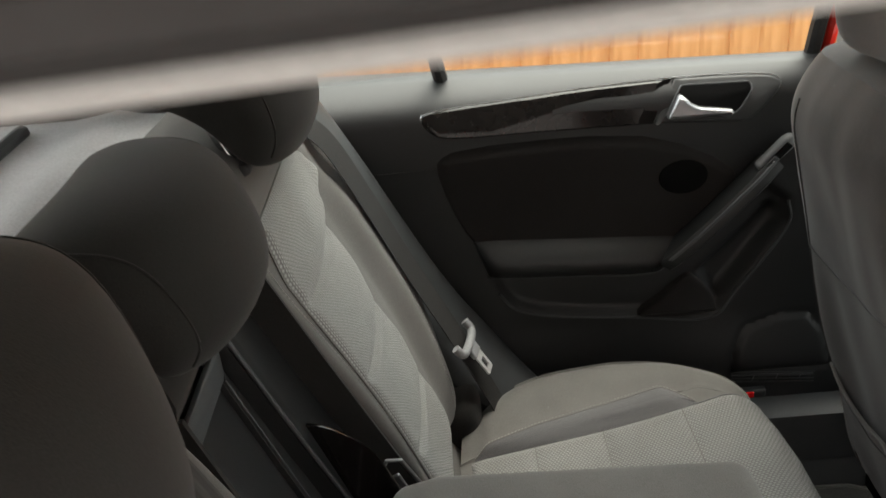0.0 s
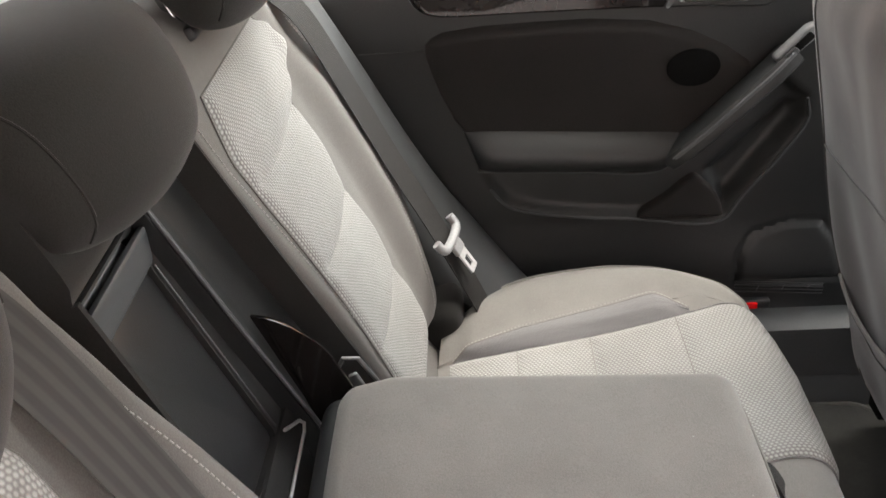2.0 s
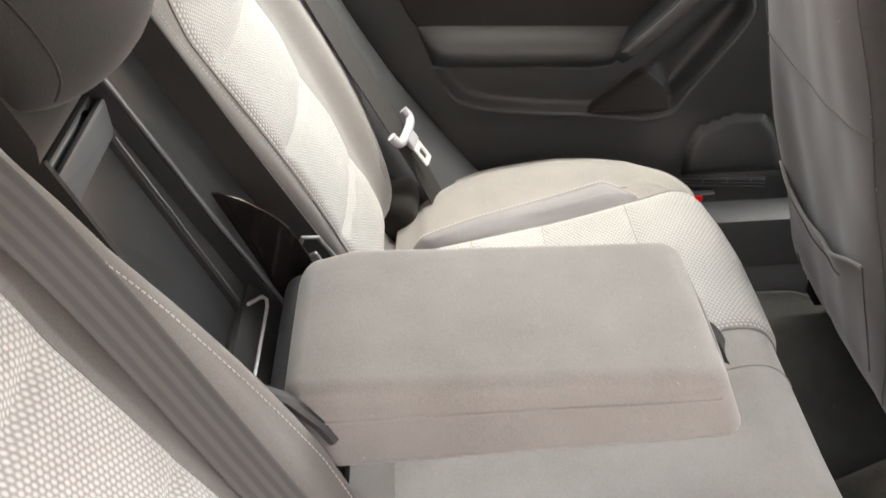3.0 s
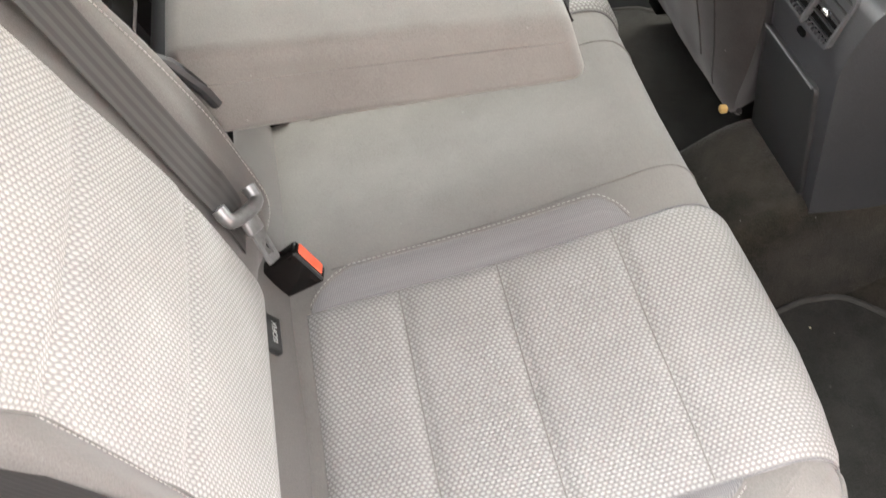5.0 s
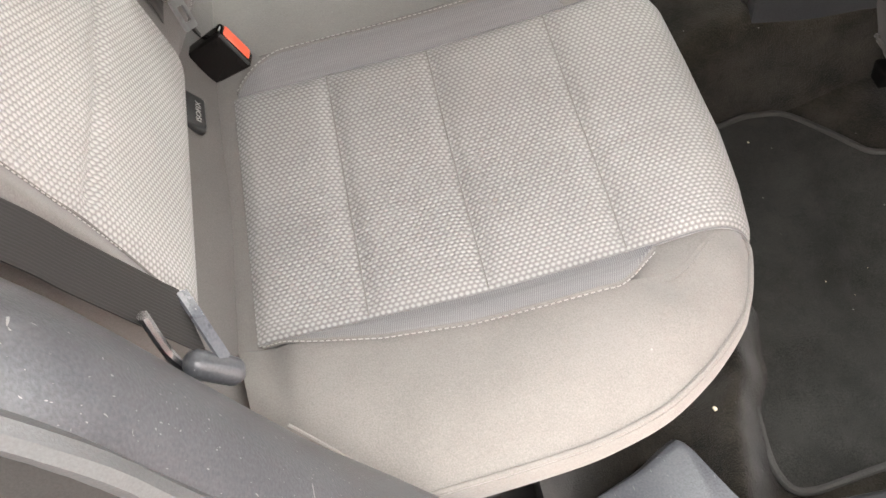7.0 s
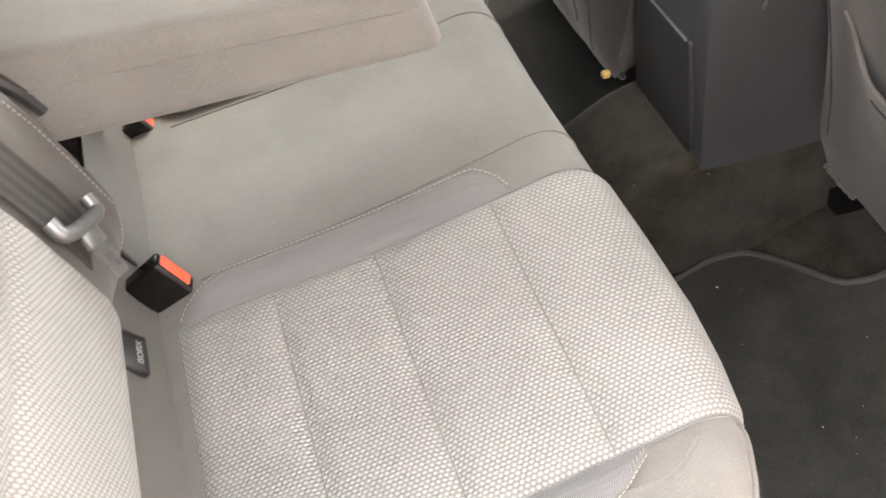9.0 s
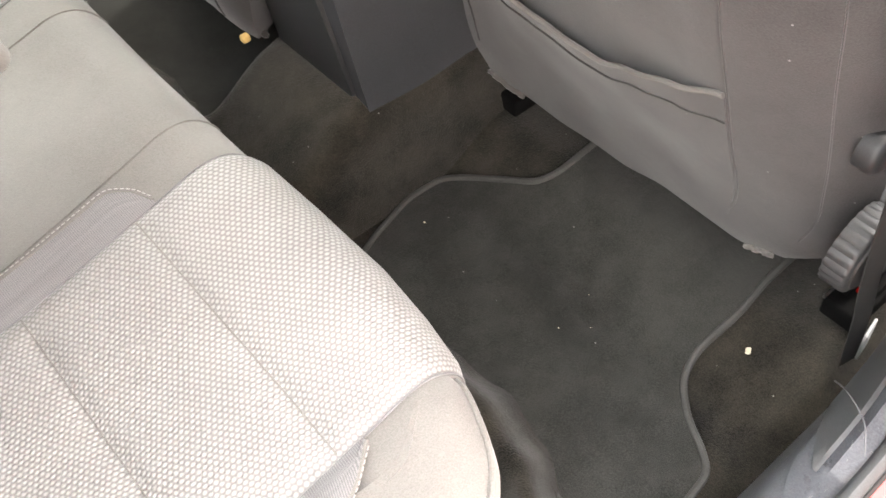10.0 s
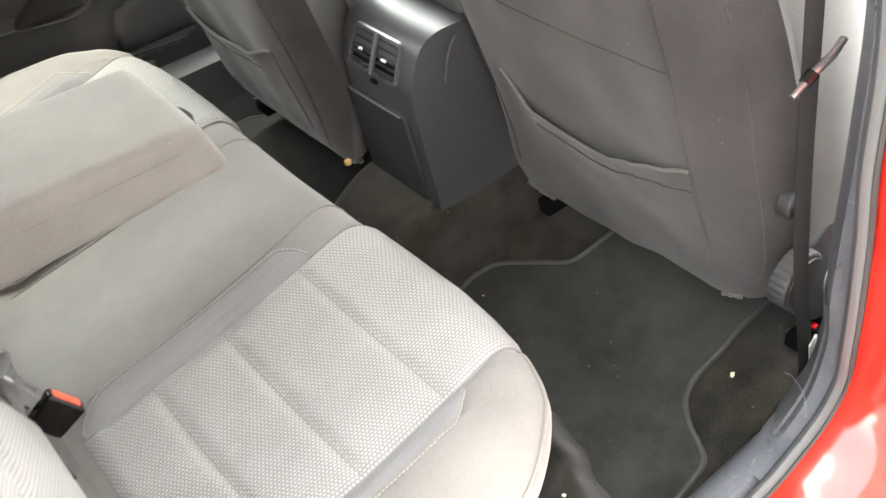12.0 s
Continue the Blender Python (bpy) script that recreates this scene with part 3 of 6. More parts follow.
def back_shape(s, y, y0, y1):
    """How far the cover stands out: bolsters, a waist and rounded rims."""
    d = 0.0
    a = abs(y)
    d += lerp_table(a, [(0.455, 0.0), (0.51, 0.022), (0.56, 0.028)]) * lerp_table(s, [(-0.02, 0.35), (0.06, 0.8), (0.20, 1.0), (0.38, 0.9), (0.50, 0.25)])
    d += lerp_table(a, [(0.10, 0.006), (0.20, 0.0)]) if y1 > 0 else lerp_table(a, [(0.10, 0.020), (0.135, 0.015), (0.165, 0.004), (0.20, 0.0)])
    d += 0.012 * math.sin(max(0, min(1, s / 0.45)) * math.pi)
    e = min(abs(y - y0), abs(y1 - y))
    d -= rim(e, 0.016)
    d -= rim(TOP_S - s, 0.045)
    d -= CURL[-1 if y1 < 0 else 1] * max(0.0, (0.105 - s) / 0.065) ** 2
    return d


OUTER = {-1: [(0.0, 0.466), (0.10, 0.465), (0.17, 0.466), (0.215, 0.466), (0.26, 0.474), (0.335, 0.480), (0.40, 0.503), (0.455, 0.515), (0.50, 0.512), (0.54, 0.46)],
         1: [(0.0, 0.450), (0.06, 0.452), (0.12, 0.440), (0.175, 0.419), (0.23, 0.427), (0.298, 0.410), (0.36, 0.428), (0.413, 0.421), (0.435, 0.465), (0.465, 0.500), (0.49, 0.488), (0.512, 0.455)]}
INNER = {-1: [(0.0, 0.205), (0.24, 0.206), (0.335, 0.216), (0.56, 0.222)],
         1: [(0.0, 0.246), (0.15, 0.236), (0.27, 0.222), (0.40, 0.204), (0.47, 0.199), (0.52, 0.199)]}
# inner side of the far backrest, beside the recess
WALL = [(0.0, 0.236), (0.10, 0.226), (0.20, 0.212), (0.37, 0.177), (0.52, 0.150), (0.60, 0.142)]


NEAR_EDGE = [(0.05, 0.088), (0.20, 0.090), (0.29, 0.101), (0.39, 0.115), (0.45, 0.125), (0.53, 0.140), (0.60, 0.146)]


def backrest(side, label):
    def inner_edge(s):
        return line_table(s, WALL) if side > 0 else -line_table(s, NEAR_EDGE)

    def y_out(s):
        return side * ((0.490 if side < 0 else 0.528) + (0.032 if side < 0 else 0.05) * max(0.0, min(1.0, (s - 0.10) / 0.30)))

    def cover_at(s, f):
        y_in = inner_edge(s)
        y = y_in + (y_out(s) - y_in) * f
        return on_back(s, y, back_shape(s, y, y_in, y_out(s)))

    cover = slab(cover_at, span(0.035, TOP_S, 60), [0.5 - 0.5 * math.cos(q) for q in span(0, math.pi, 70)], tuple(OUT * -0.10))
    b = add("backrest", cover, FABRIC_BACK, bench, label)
    gr = (0.213, 0.337, 0.458) if side < 0 else (0.172, 0.295, 0.410)
    s0, s1 = 0.042, (0.512 if side > 0 else 0.556)

    def panel(s, f):
        top = 0.02 * max(0, (s - (s1 - 0.062)) / 0.06)
        ya, yb = side * (line_table(s, INNER[side]) + top), side * lerp_table(s, OUTER[side])
        y = ya + (yb - ya) * f
        e = min(s1 - s, f * abs(yb - ya), (1 - f) * abs(yb - ya), s - s0 + 0.006)
        bow = 0.010 * math.sin(f * math.pi)
        d = back_shape(s, y, inner_edge(s), y_out(s)) + 0.001 + 0.006 * min(1.0, max(0, e) / 0.012) ** 0.6
        for g in gr:
            d -= 0.0055 * math.exp(-((s + bow - g - 0.005) / 0.007) ** 2) * min(1, max(0, e) / 0.02)
        return on_back(s, y, d)

    geo = slab(panel, span(s0, s1, 120), span(0, 1, 40), tuple(OUT * -0.006))
    wid = 0.27
    geo = (geo[0], geo[1], [(u[0], u[1] * wid) for u in geo[2]])
    add("weave_panel", geo, WEAVE, b, "light grey dotted weave panel with sewn channels")
    for f0 in (0, 1):
        add("seam", tube([panel(s, f0) for s in span(s0, s1, 50)], 0.0009, 6), FABRIC_BACK, b)
    add("seam", tube([panel(s1, f) for f in span(0, 1, 30)], 0.0009, 6), FABRIC_BACK, b)

    def along_edge(off, s):
        y_in = inner_edge(s)
        y = y_in + side * off
        return on_back(s, y, back_shape(s, y, y_in, y_out(s)) + 0.001)

    add("stitching", dashes([along_edge(0.021, s) for s in span(0.05, TOP_S - 0.05, 60)], 0.0034, 0.0022, 0.00055), THREAD, b, "pale stitched seam")
    outer = [on_back(s, y_out(s) - side * 0.032, back_shape(s, y_out(s) - side * 0.032, inner_edge(s), y_out(s)) + 0.001) for s in span(0.05, TOP_S - 0.06, 60)]
    add("stitching", dashes(outer, 0.0026, 0.0022, 0.0004), THREAD, b)
    return b


backrest(-1, "grey fabric rear backrest with dotted weave panel")
backrest(1, "grey fabric rear backrest beside the armrest recess")

# ---- armrest recess with the load-through hatch ----
recess = thing("armrest_recess", "black plastic armrest recess with closed load-through hatch", "seat recess", at=(-0.08, 0.03, 0.60))
add("recess_back", slab(lambda s, y: on_back(s, y, -0.058), span(0.0, 0.52, 8), span(-0.084, 0.140, 6), tuple(OUT * -0.015)), RECESS, recess)
add("side_wall", slab(lambda s, d: on_back(s, line_table(s, WALL) - 0.004, d), span(0.02, 0.56, 30), span(-0.034, 0.004, 5), (0, 0.004, 0)), HEADREST, recess, "dark cloth side of the recess")
add("side_wall", slab(lambda s, d: on_back(s, -0.079, d), span(0.0, 0.50, 8), span(-0.06, -0.016, 5), (0, -0.005, 0)), HEADREST, recess)
add("top_pad", slab(lambda s, y: on_back(s, y, -0.012 - rim(s - 0.49, 0.03)), span(0.49, TOP_S, 10), span(-0.084, 0.149, 12), tuple(OUT * -0.06)), HEADREST, recess)
# flat flange beside the hatch, stepping down to it
STEP = [(0.05, 0.132), (0.12, 0.126), (0.218, 0.114), (0.331, 0.097), (0.505, 0.078)]
add("flange", slab(lambda s, f: on_back(s, line_table(s, STEP) + (line_table(s, WALL) - 0.004 - line_table(s, STEP)) * f, -0.030 - rim(f * 0.07, 0.004)), span(0.03, 0.50, 30), span(0, 1, 8), tuple(OUT * -0.030)), RECESS, recess, "smooth black plastic flange")
# thin paler tube draws the highlight on the flange's ridge
add("surround_ridge", tube([on_back(s, line_table(s, STEP) + 0.002, -0.0305) for s in span(0.16, 0.49, 12)], 0.0022, 8), TRIM_HIGHLIGHT, recess, "paler edge line standing for a highlight")
pl_back = lambda y, s, h: on_back(s, y, -0.058 + h)
add("hatch_surround", frame_ring(round_poly([(-0.078, 0.200), (0.112, 0.200), (0.082, 0.497), (-0.078, 0.497)], 0.012), round_poly([(-0.060, 0.244), (0.076, 0.238), (0.068, 0.476), (-0.060, 0.476)], 0.010), pl_back, 0.008), RUBBER, recess)
hatch = add("hatch", prism(round_poly([(-0.058, 0.246), (0.074, 0.240), (0.066, 0.474), (-0.058, 0.474)], 0.010), pl_back, 0.004, 0.002), RECESS, recess, "closed black plastic hatch")
add("latch_plate", prism(round_poly([(-0.062, 0.442), (0.077, 0.442), (0.083, 0.474), (-0.060, 0.474)], 0.008), lambda y, s, h: on_back(s, y, -0.054 + h + 0.010 * (s - 0.44) / 0.034), 0.006, 0.004), PLASTIC_GREY, hatch, "grey latch plate")
add("latch_groove", tube([on_back(0.482, y, -0.049) for y in span(-0.05, 0.078, 6)], 0.0030, 6), HOLE, hatch)
add("surround_lip", slab(lambda s, y: on_back(s, y, -0.049 - 0.0015 * abs(s - 0.485) / 0.01), span(0.486, 0.500, 3), span(-0.07, 0.074, 4), tuple(OUT * -0.006)), PLASTIC_GREY, recess, "grey upper lip of the surround")
# second highlight, drawn as a pale tube beside the hatch
add("surround_edge", tube([on_back(s, 0.0735 + 0.0345 * (0.44 - s), -0.0485) for s in span(0.245, 0.44, 10)], 0.0010, 6), TRIM_HIGHLIGHT, recess)
add("surround_foot", slab(lambda s, y: on_back(s, y, -0.046 + 0.004 * (0.240 - s) / 0.03), span(0.212, 0.240, 4), span(-0.07, 0.112, 6), tuple(OUT * -0.010)), RUBBER, recess, "black lower step of the surround")
# pale material keeps this edge looking lit whatever it reflects
add("lit_edge", tube([on_back(s, y, -0.041) for y, s in ((0.076, 0.240), (0.108, 0.222), (0.113, 0.214), (0.104, 0.211), (0.0, 0.211))], 0.0018, 8), TONGUE, recess, "surround edge kept bright to look lit")
# hinge cheeks beside the armrest
cheek = smooth_line([(-0.052, 0.05, 0), (-0.052, 0.30, 0), (-0.048, 0.335, 0), (-0.034, 0.339, 0), (-0.017, 0.329, 0), (-0.002, 0.311, 0), (0.011, 0.286, 0), (0.016, 0.262, 0), (0.018, 0.20, 0), (0.018, 0.05, 0)], 4)
add("hinge_cheek", prism([(p.x, p.y) for p in cheek], lambda d, s, h: on_back(s, 0.122 + h, d), 0.006, 0.003), GLOSS, recess, "glossy black hinge cheek")
low_cheek = round_poly([(-0.050, 0.04), (-0.050, 0.13), (-0.020, 0.175), (0.004, 0.15), (0.004, 0.04)], 0.02)
add("hinge_cheek", prism(low_cheek, lambda d, s, h: on_back(s, -0.083 + h, d), 0.006, 0.003), GLOSS, recess)
add("hinge_bracket", merged(tube([on_back(s, 0.168, d) for s, d in ((0.215, -0.015), (0.232, 0.004), (0.226, 0.018), (0.17, 0.026))], 0.0024, 8), block(on_back(0.196, 0.168, 0.004), (0.010, 0.006, 0.03), 0.002, (0, -24, 0))), DULL_METAL, recess, "bright steel hinge bracket")
add("hinge_bracket", tube([on_back(s, -0.088, d) for s, d in ((0.265, 0.012), (0.25, 0.024), (0.215, 0.034), (0.195, 0.036))], 0.006, 8), PLASTIC, recess, "black hinge arm")

# ---- armrest ----
arm = thing("folding_armrest", "grey fabric centre armrest folded down", "armrest", at=(0.17, 0.02, 0.70))


def arm_shape(p):
    t = (p.x + 0.18) / 0.36
    z = p.z * (1.06 - 0.24 * t) + 0.018 * (t - 0.5) * 0.5 + 0.003 * math.cos(p.y * 14)
    back = max(0.0, (-0.125 - p.x) / 0.061)
    z -= 0.010 * back * back
    return Vector((p.x * 0.985 - 0.30 * p.z * max(0.0, t) ** 2, p.y * (1.0 - 0.03 * t - 0.16 * back ** 2.5), z))


ARM_POSE = pose(0.176, 0.008, 0.764, 0, 1.5, 0)
add("pad", moved(warped(rbox(0.372, 0.200, 0.090, 0.017, 6, 10), arm_shape), ARM_POSE), FABRIC, arm, "plain grey fabric pad")
add("seam", tube([ARM_POSE @ arm_shape(Vector(p)) for p in smooth_line([(-0.17, -0.1004, 0.014), (0.0, -0.1004, 0.016), (0.15, -0.1004, 0.016), (0.178, -0.094, 0.016), (0.1864, -0.06, 0.016), (0.1864, 0.06, 0.016), (0.178, 0.094, 0.016), (0.15, 0.1004, 0.016), (0, 0.1004, 0.016), (-0.17, 0.1004, 0.014)], 6)], 0.0013, 6), FABRIC, arm)
add("pull_strap", sweep(smooth_line([ARM_POSE @ Vector(p) for p in ((0.176, 0.000, 0.016), (0.184, -0.006, 0.014), (0.192, -0.016, 0.004), (0.193, -0.018, -0.008), (0.186, -0.010, -0.018))], 5), [(-0.009, -0.001), (0.009, -0.001), (0.009, 0.001), (-0.009, 0.001)], (0.6, 0, 0.8)), WEB, arm, "black webbing pull strap")
add("hinge_tube", block((0.0, 0.020, 0.758), (0.05, 0.19, 0.05), 0.02, n=4), PLASTIC, arm)

# ---- headrests ----
SIDE = [(0.058, -0.072), (0.068, -0.040), (0.060, 0.010), (0.040, 0.060), (0.010, 0.084), (-0.040, 0.088), (-0.078, 0.074), (-0.090, 0.050), (-0.078, 0.026), (-0.042, 0.010), (0.000, -0.024), (0.030, -0.066), (0.045, -0.082)]


def headrest(place, w, label, post=0.06, posts=True, lift=1.0):
    """A wedge that hangs over the front of the backrest: its side outline carried across with rounded ends."""
    t = thing("headrest", label, "headrest", "rear headrests", at=tuple(place))
    prof = smooth_line([(x, 0, z * lift) for x, z in SIDE], 4, True)
    V, F = [], []
    qs = span(-math.pi / 2, math.pi / 2, 26)
    for q in qs:
        f = math.copysign(abs(math.sin(q)) ** 0.8, q)
        c = max(0.02, math.cos(q)) ** 0.42
        for p in prof:
            bow = -0.030 * f * f
            V.append(Vector(place) + Vector((p.x * (0.35 + 0.65 * c) + bow, f * w / 2 * (0.94 + 0.06 * math.sin(p.z * 14)), p.z * (0.25 + 0.75 * c) - 0.006 * f * f)))
    k = len(prof)
    for i in range(len(qs) - 1):
        for j in range(k):
            j2 = (j + 1) % k
            F.append((i * k + j, i * k + j2, (i + 1) * k + j2, (i + 1) * k + j))
    F += [tuple(range(k)), tuple(len(V) - k + j for j in range(k))][::1]
    add("cushion", (V, F, [(v.y, v.z) for v in V]), HEADREST, t, "black fabric headrest cushion", 60)
    for sgn in (-1, 1):
        row = int(round(13 + sgn * 8))
        add("seam", tube([V[row * k + j] * 1.0 for j in range(0, 25)], 0.0012, 6), HEADREST, t)
        if posts:
            a = Vector(place) + Vector((-0.045, sgn * w * 0.34, 0.0))
            b = a + Vector((0.035, 0, -0.03 - post))
            add("post", tube([a, b], 0.006, 10), CHROME, t, "chrome post")
            add("guide", block(tuple(b + Vector((0.0, 0, 0.0))), (0.030, 0.032, 0.014), 0.005, (0, -24, 0)), PLASTIC, t)
    return t


headrest((-0.144, 0.046, 1.106), 0.285, "black fabric centre headrest", 0.02, False, 0.74)
headrest((-0.128, 0.395, 1.158), 0.325, "raised black fabric headrest on chrome posts", 0.05)
headrest((-0.112, -0.356, 1.170), 0.29, "black fabric headrest above the backrest", 0.03)

# ---- side bolsters at the wheel arches ----
def loft(inner, outer, bulge, nu=40, nv=10):
    A, B = smooth_line(inner, 10), smooth_line(outer, 10)

    def at(line, f):
        q = f * (len(line) - 1)
        i = min(int(q), len(line) - 2)
        return line[i].lerp(line[i + 1], q - i)

    def fn(u, v):
        a, b = at(A, u), at(B, u)
        n = Vector((0.8, 0, 0.6))
        return a.lerp(b, v) + n * bulge * math.sin(math.pi * v)

    return fn, span(0, 1, nu), span(0, 1, nv)


for side, mat, lab in ((-1, PLASTIC_SCUFF, "scuffed wheel-arch trim beside the seat, darkened for the dim far side"), (1, TRIM_FAR, "wheel-arch trim beside the seat, darkened for the dim far side")):
    trim = thing("wheel_arch_trim", lab, "side trim", at=(0.0, side * 0.60, 0.60))
    inn = [(0.36, -0.62, 0.40), (0.25, -0.60, 0.475), (0.168, -0.580, 0.548), (0.132, -0.564, 0.585), (0.094, -0.552, 0.621), (0.046, -0.550, 0.715), (0.008, -0.552, 0.800), (-0.027, -0.554, 0.864), (-0.10, -0.56, 0.98), (-0.16, -0.565, 1.10)]
    out = [(0.46, -0.69, 0.385), (0.36, -0.69, 0.46), (0.27, -0.688, 0.54), (0.19, -0.685, 0.62), (0.11, -0.677, 0.735), (0.059, -0.67, 0.825), (0.022, -0.668, 0.90), (-0.07, -0.655, 1.0), (-0.16, -0.645, 1.10)]
    if side > 0:
        inn = [(0.27, -0.58, 0.42), (0.22, -0.575, 0.47), (0.16, -0.56, 0.53), (0.06, -0.55, 0.62), (-0.02, -0.55, 0.80), (-0.12, -0.56, 1.00), (-0.17, -0.565, 1.10)]
        out = [(0.28, -0.698, 0.41), (0.235, -0.698, 0.46), (0.200, -0.698, 0.515), (0.120, -0.698, 0.632), (0.042, -0.698, 0.745), (-0.038, -0.698, 0.90), (-0.112, -0.698, 1.035)]
    inn = [(x, -side * y, z) for x, y, z in inn]
    out = [(x, -side * y, z) for x, y, z in out]
    fn, us, vs = loft(inn, out, 0.03)
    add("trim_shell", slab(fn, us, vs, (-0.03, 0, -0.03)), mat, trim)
    if side < 0:
        # black sheet added in place of the deep shade between trim and seat
        add("gap_shade", slab(lambda u, v: fn(u, 0.0) + Vector((-0.012 * v, 0.001 + 0.020 * v, -0.006 - 0.085 * v)), us, span(0, 1, 4), (-0.004, 0, -0.004)), HEADREST, trim, "black sheet standing for shade in the gap beside the seat")
        add("lower_edge", tube([fn(u, 1.0) for u in us], 0.008, 8), PLASTIC_GREY, trim, "grey rubber door seal")
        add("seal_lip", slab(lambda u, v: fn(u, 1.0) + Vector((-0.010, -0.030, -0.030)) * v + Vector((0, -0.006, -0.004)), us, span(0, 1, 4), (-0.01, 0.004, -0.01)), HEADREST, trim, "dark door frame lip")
        add("arch_skin", slab(lambda u, v: fn(u, 1.0) + Vector((-0.012 - 0.02 * v, -0.038 - 0.06 * v, -0.036 - 0.10 * v * v)), us, span(0, 1, 6), (-0.01, 0.004, -0.01)), RED_PAINT, trim, "red painted door frame")

# ---- seat belts ----
FLAT = lambda w, h=0.0012: [(-w / 2, -h / 2), (w / 2, -h / 2), (w / 2, h / 2), (-w / 2, h / 2)]


def webbing(path, up, w=0.047):
    return sweep(smooth_line(path, 6), FLAT(w), up)


def belt_tongue(m, parent, plastic):
    """Stop bar with a steel plate, drawn in its own plane: x across the webbing, y down, z out."""
    st = lambda pts: [m @ Vector(p) for p in pts]
    add("stop_bar", merged(tube(smooth_line(st([(-0.034, -0.012, 0.002), (-0.030, 0.004, 0.004), (0, 0.007, 0.005), (0.030, 0.004, 0.004), (0.034, -0.012, 0.002)]), 5), 0.0065, 10),
                           moved(block((0, 0.018, 0.004), (0.028, 0.022, 0.008), 0.003), m)), plastic, parent, "moulded grey belt stop")
    pl = lambda x, y, h: m @ Vector((x, y, 0.0035 + h))
    outer = round_poly([(-0.012, 0.026), (0.012, 0.026), (0.012, 0.062), (-0.012, 0.062)], 0.004)
    inner = round_poly([(-0.006, 0.038), (0.006, 0.038), (0.006, 0.054), (-0.006, 0.054)], 0.002)
    add("tongue_plate", frame_ring(outer, inner, pl, 0.0025), TONGUE if plastic is GREY_PLASTIC_LIGHT else plastic, parent, "bright steel tongue with slot")


def basis(at, across, down):
    x, y = Vector(across).normalized(), Vector(down).normalized()
    z = x.cross(y).normalized()
    y = z.cross(x).normalized()
    m = Matrix((x, y, z)).transposed().to_4x4()
    return Matrix.Translation(at) @ m


belt_far = thing("seat_belt", "dark grey seat belt lying over the wheel-arch trim", "seat belt", "rear seat belts", at=(0.05, 0.57, 0.70))
far_path = [(-0.165, 0.552, 1.13), (-0.112, 0.548, 1.052), (-0.073, 0.546, 1.008), (-0.029, 0.545, 0.918), (0.018, 0.545, 0.814), (0.062, 0.545, 0.724), (0.100, 0.545, 0.640), (0.128, 0.543, 0.575), (0.138, 0.540, 0.545)]
far_up = (0.85, -0.22, 0.48)
add("webbing", webbing(far_path, far_up, 0.050), WEB, belt_far)
belt_tongue(basis((0.082, 0.543, 0.694), (-0.25, -1, -0.1), (0.5, -0.1, -0.85)), belt_far, GREY_PLASTIC_LIGHT)

belt_mid = thing("seat_belt", "dark grey seat belt lying along the backrest edge", "seat belt", "rear seat belts", at=(0.0, -0.15, 0.75))
mid_path = [on_back(s, y, d) for s, y, d in ((0.64, -0.184, -0.05), (0.605, -0.190, -0.014), (0.56, -0.186, 0.006), (0.50, -0.182, 0.014), (0.42, -0.180, 0.018), (0.30, -0.178, 0.020), (0.20, -0.177, 0.022), (0.17, -0.177, 0.023), (0.12, -0.166, 0.014), (0.085, -0.152, -0.004), (0.06, -0.136, -0.03))]
add("webbing", webbing(mid_path, tuple(OUT + Vector((0, -0.16, 0))), 0.047), WEB_PALE, belt_mid)
belt_tongue(basis(on_back(0.156, -0.181, 0.029), Vector((0, -1, 0)) + UP * 0.65 - OUT * 0.25, -UP - Vector((0, 0.65, 0)) + OUT * 0.1) @ Matrix.Scale(0.86, 4), belt_mid, DULL_METAL)

belt_near = thing("seat_belt", "dark grey seat belt down the outer side of the backrest", "seat belt", "rear seat belts", at=(0.0, -0.55, 0.70))
near_path = [(-0.175, -0.545, 1.10), (-0.092, -0.535, 0.970), (-0.013, -0.5285, 0.851), (0.010, -0.5285, 0.813), (0.037, -0.5285, 0.770), (0.0655, -0.5285, 0.725)]


def slanted(p):
    """Cuts the end of the webbing at a slant."""
    k = max(0.0, (p.x - 0.045) / 0.020) * max(0.0, (p.y + 0.5455) / 0.034)
    return p + Vector((-0.0125, 0, 0.0205)) * k


add("webbing", warped(webbing(near_path, (0.85, -0.10, 0.52), 0.034), slanted), WEB, belt_near)
add("webbing_end", sweep(smooth_line([(0.054, -0.512, 0.747), (0.061, -0.525, 0.742), (0.068, -0.538, 0.733), (0.074, -0.548, 0.722)], 5), [(-0.0042, -0.0012), (0.0042, -0.0012), (0.0042, 0.0012), (-0.0042, 0.0012)], (0.75, -0.3, 0.6)), SILL, belt_near, "stiff grey webbing end")
add("anchor_cap", moved(rbox(0.040, 0.018, 0.017, 0.008, 6, 2), pose(0.067, -0.551, 0.719, 0, 40, 0)), PLASTIC_SCUFF, belt_near, "shiny dark blue-grey anchor cap")
add("anchor_plate", tube(smooth_line([(0.038, -0.543, 0.776), (0.041, -0.546, 0.758), (0.045, -0.549, 0.738), (0.048, -0.549, 0.722)], 5), 0.0036, 8), CHROME, belt_near, "bright steel anchor bar")


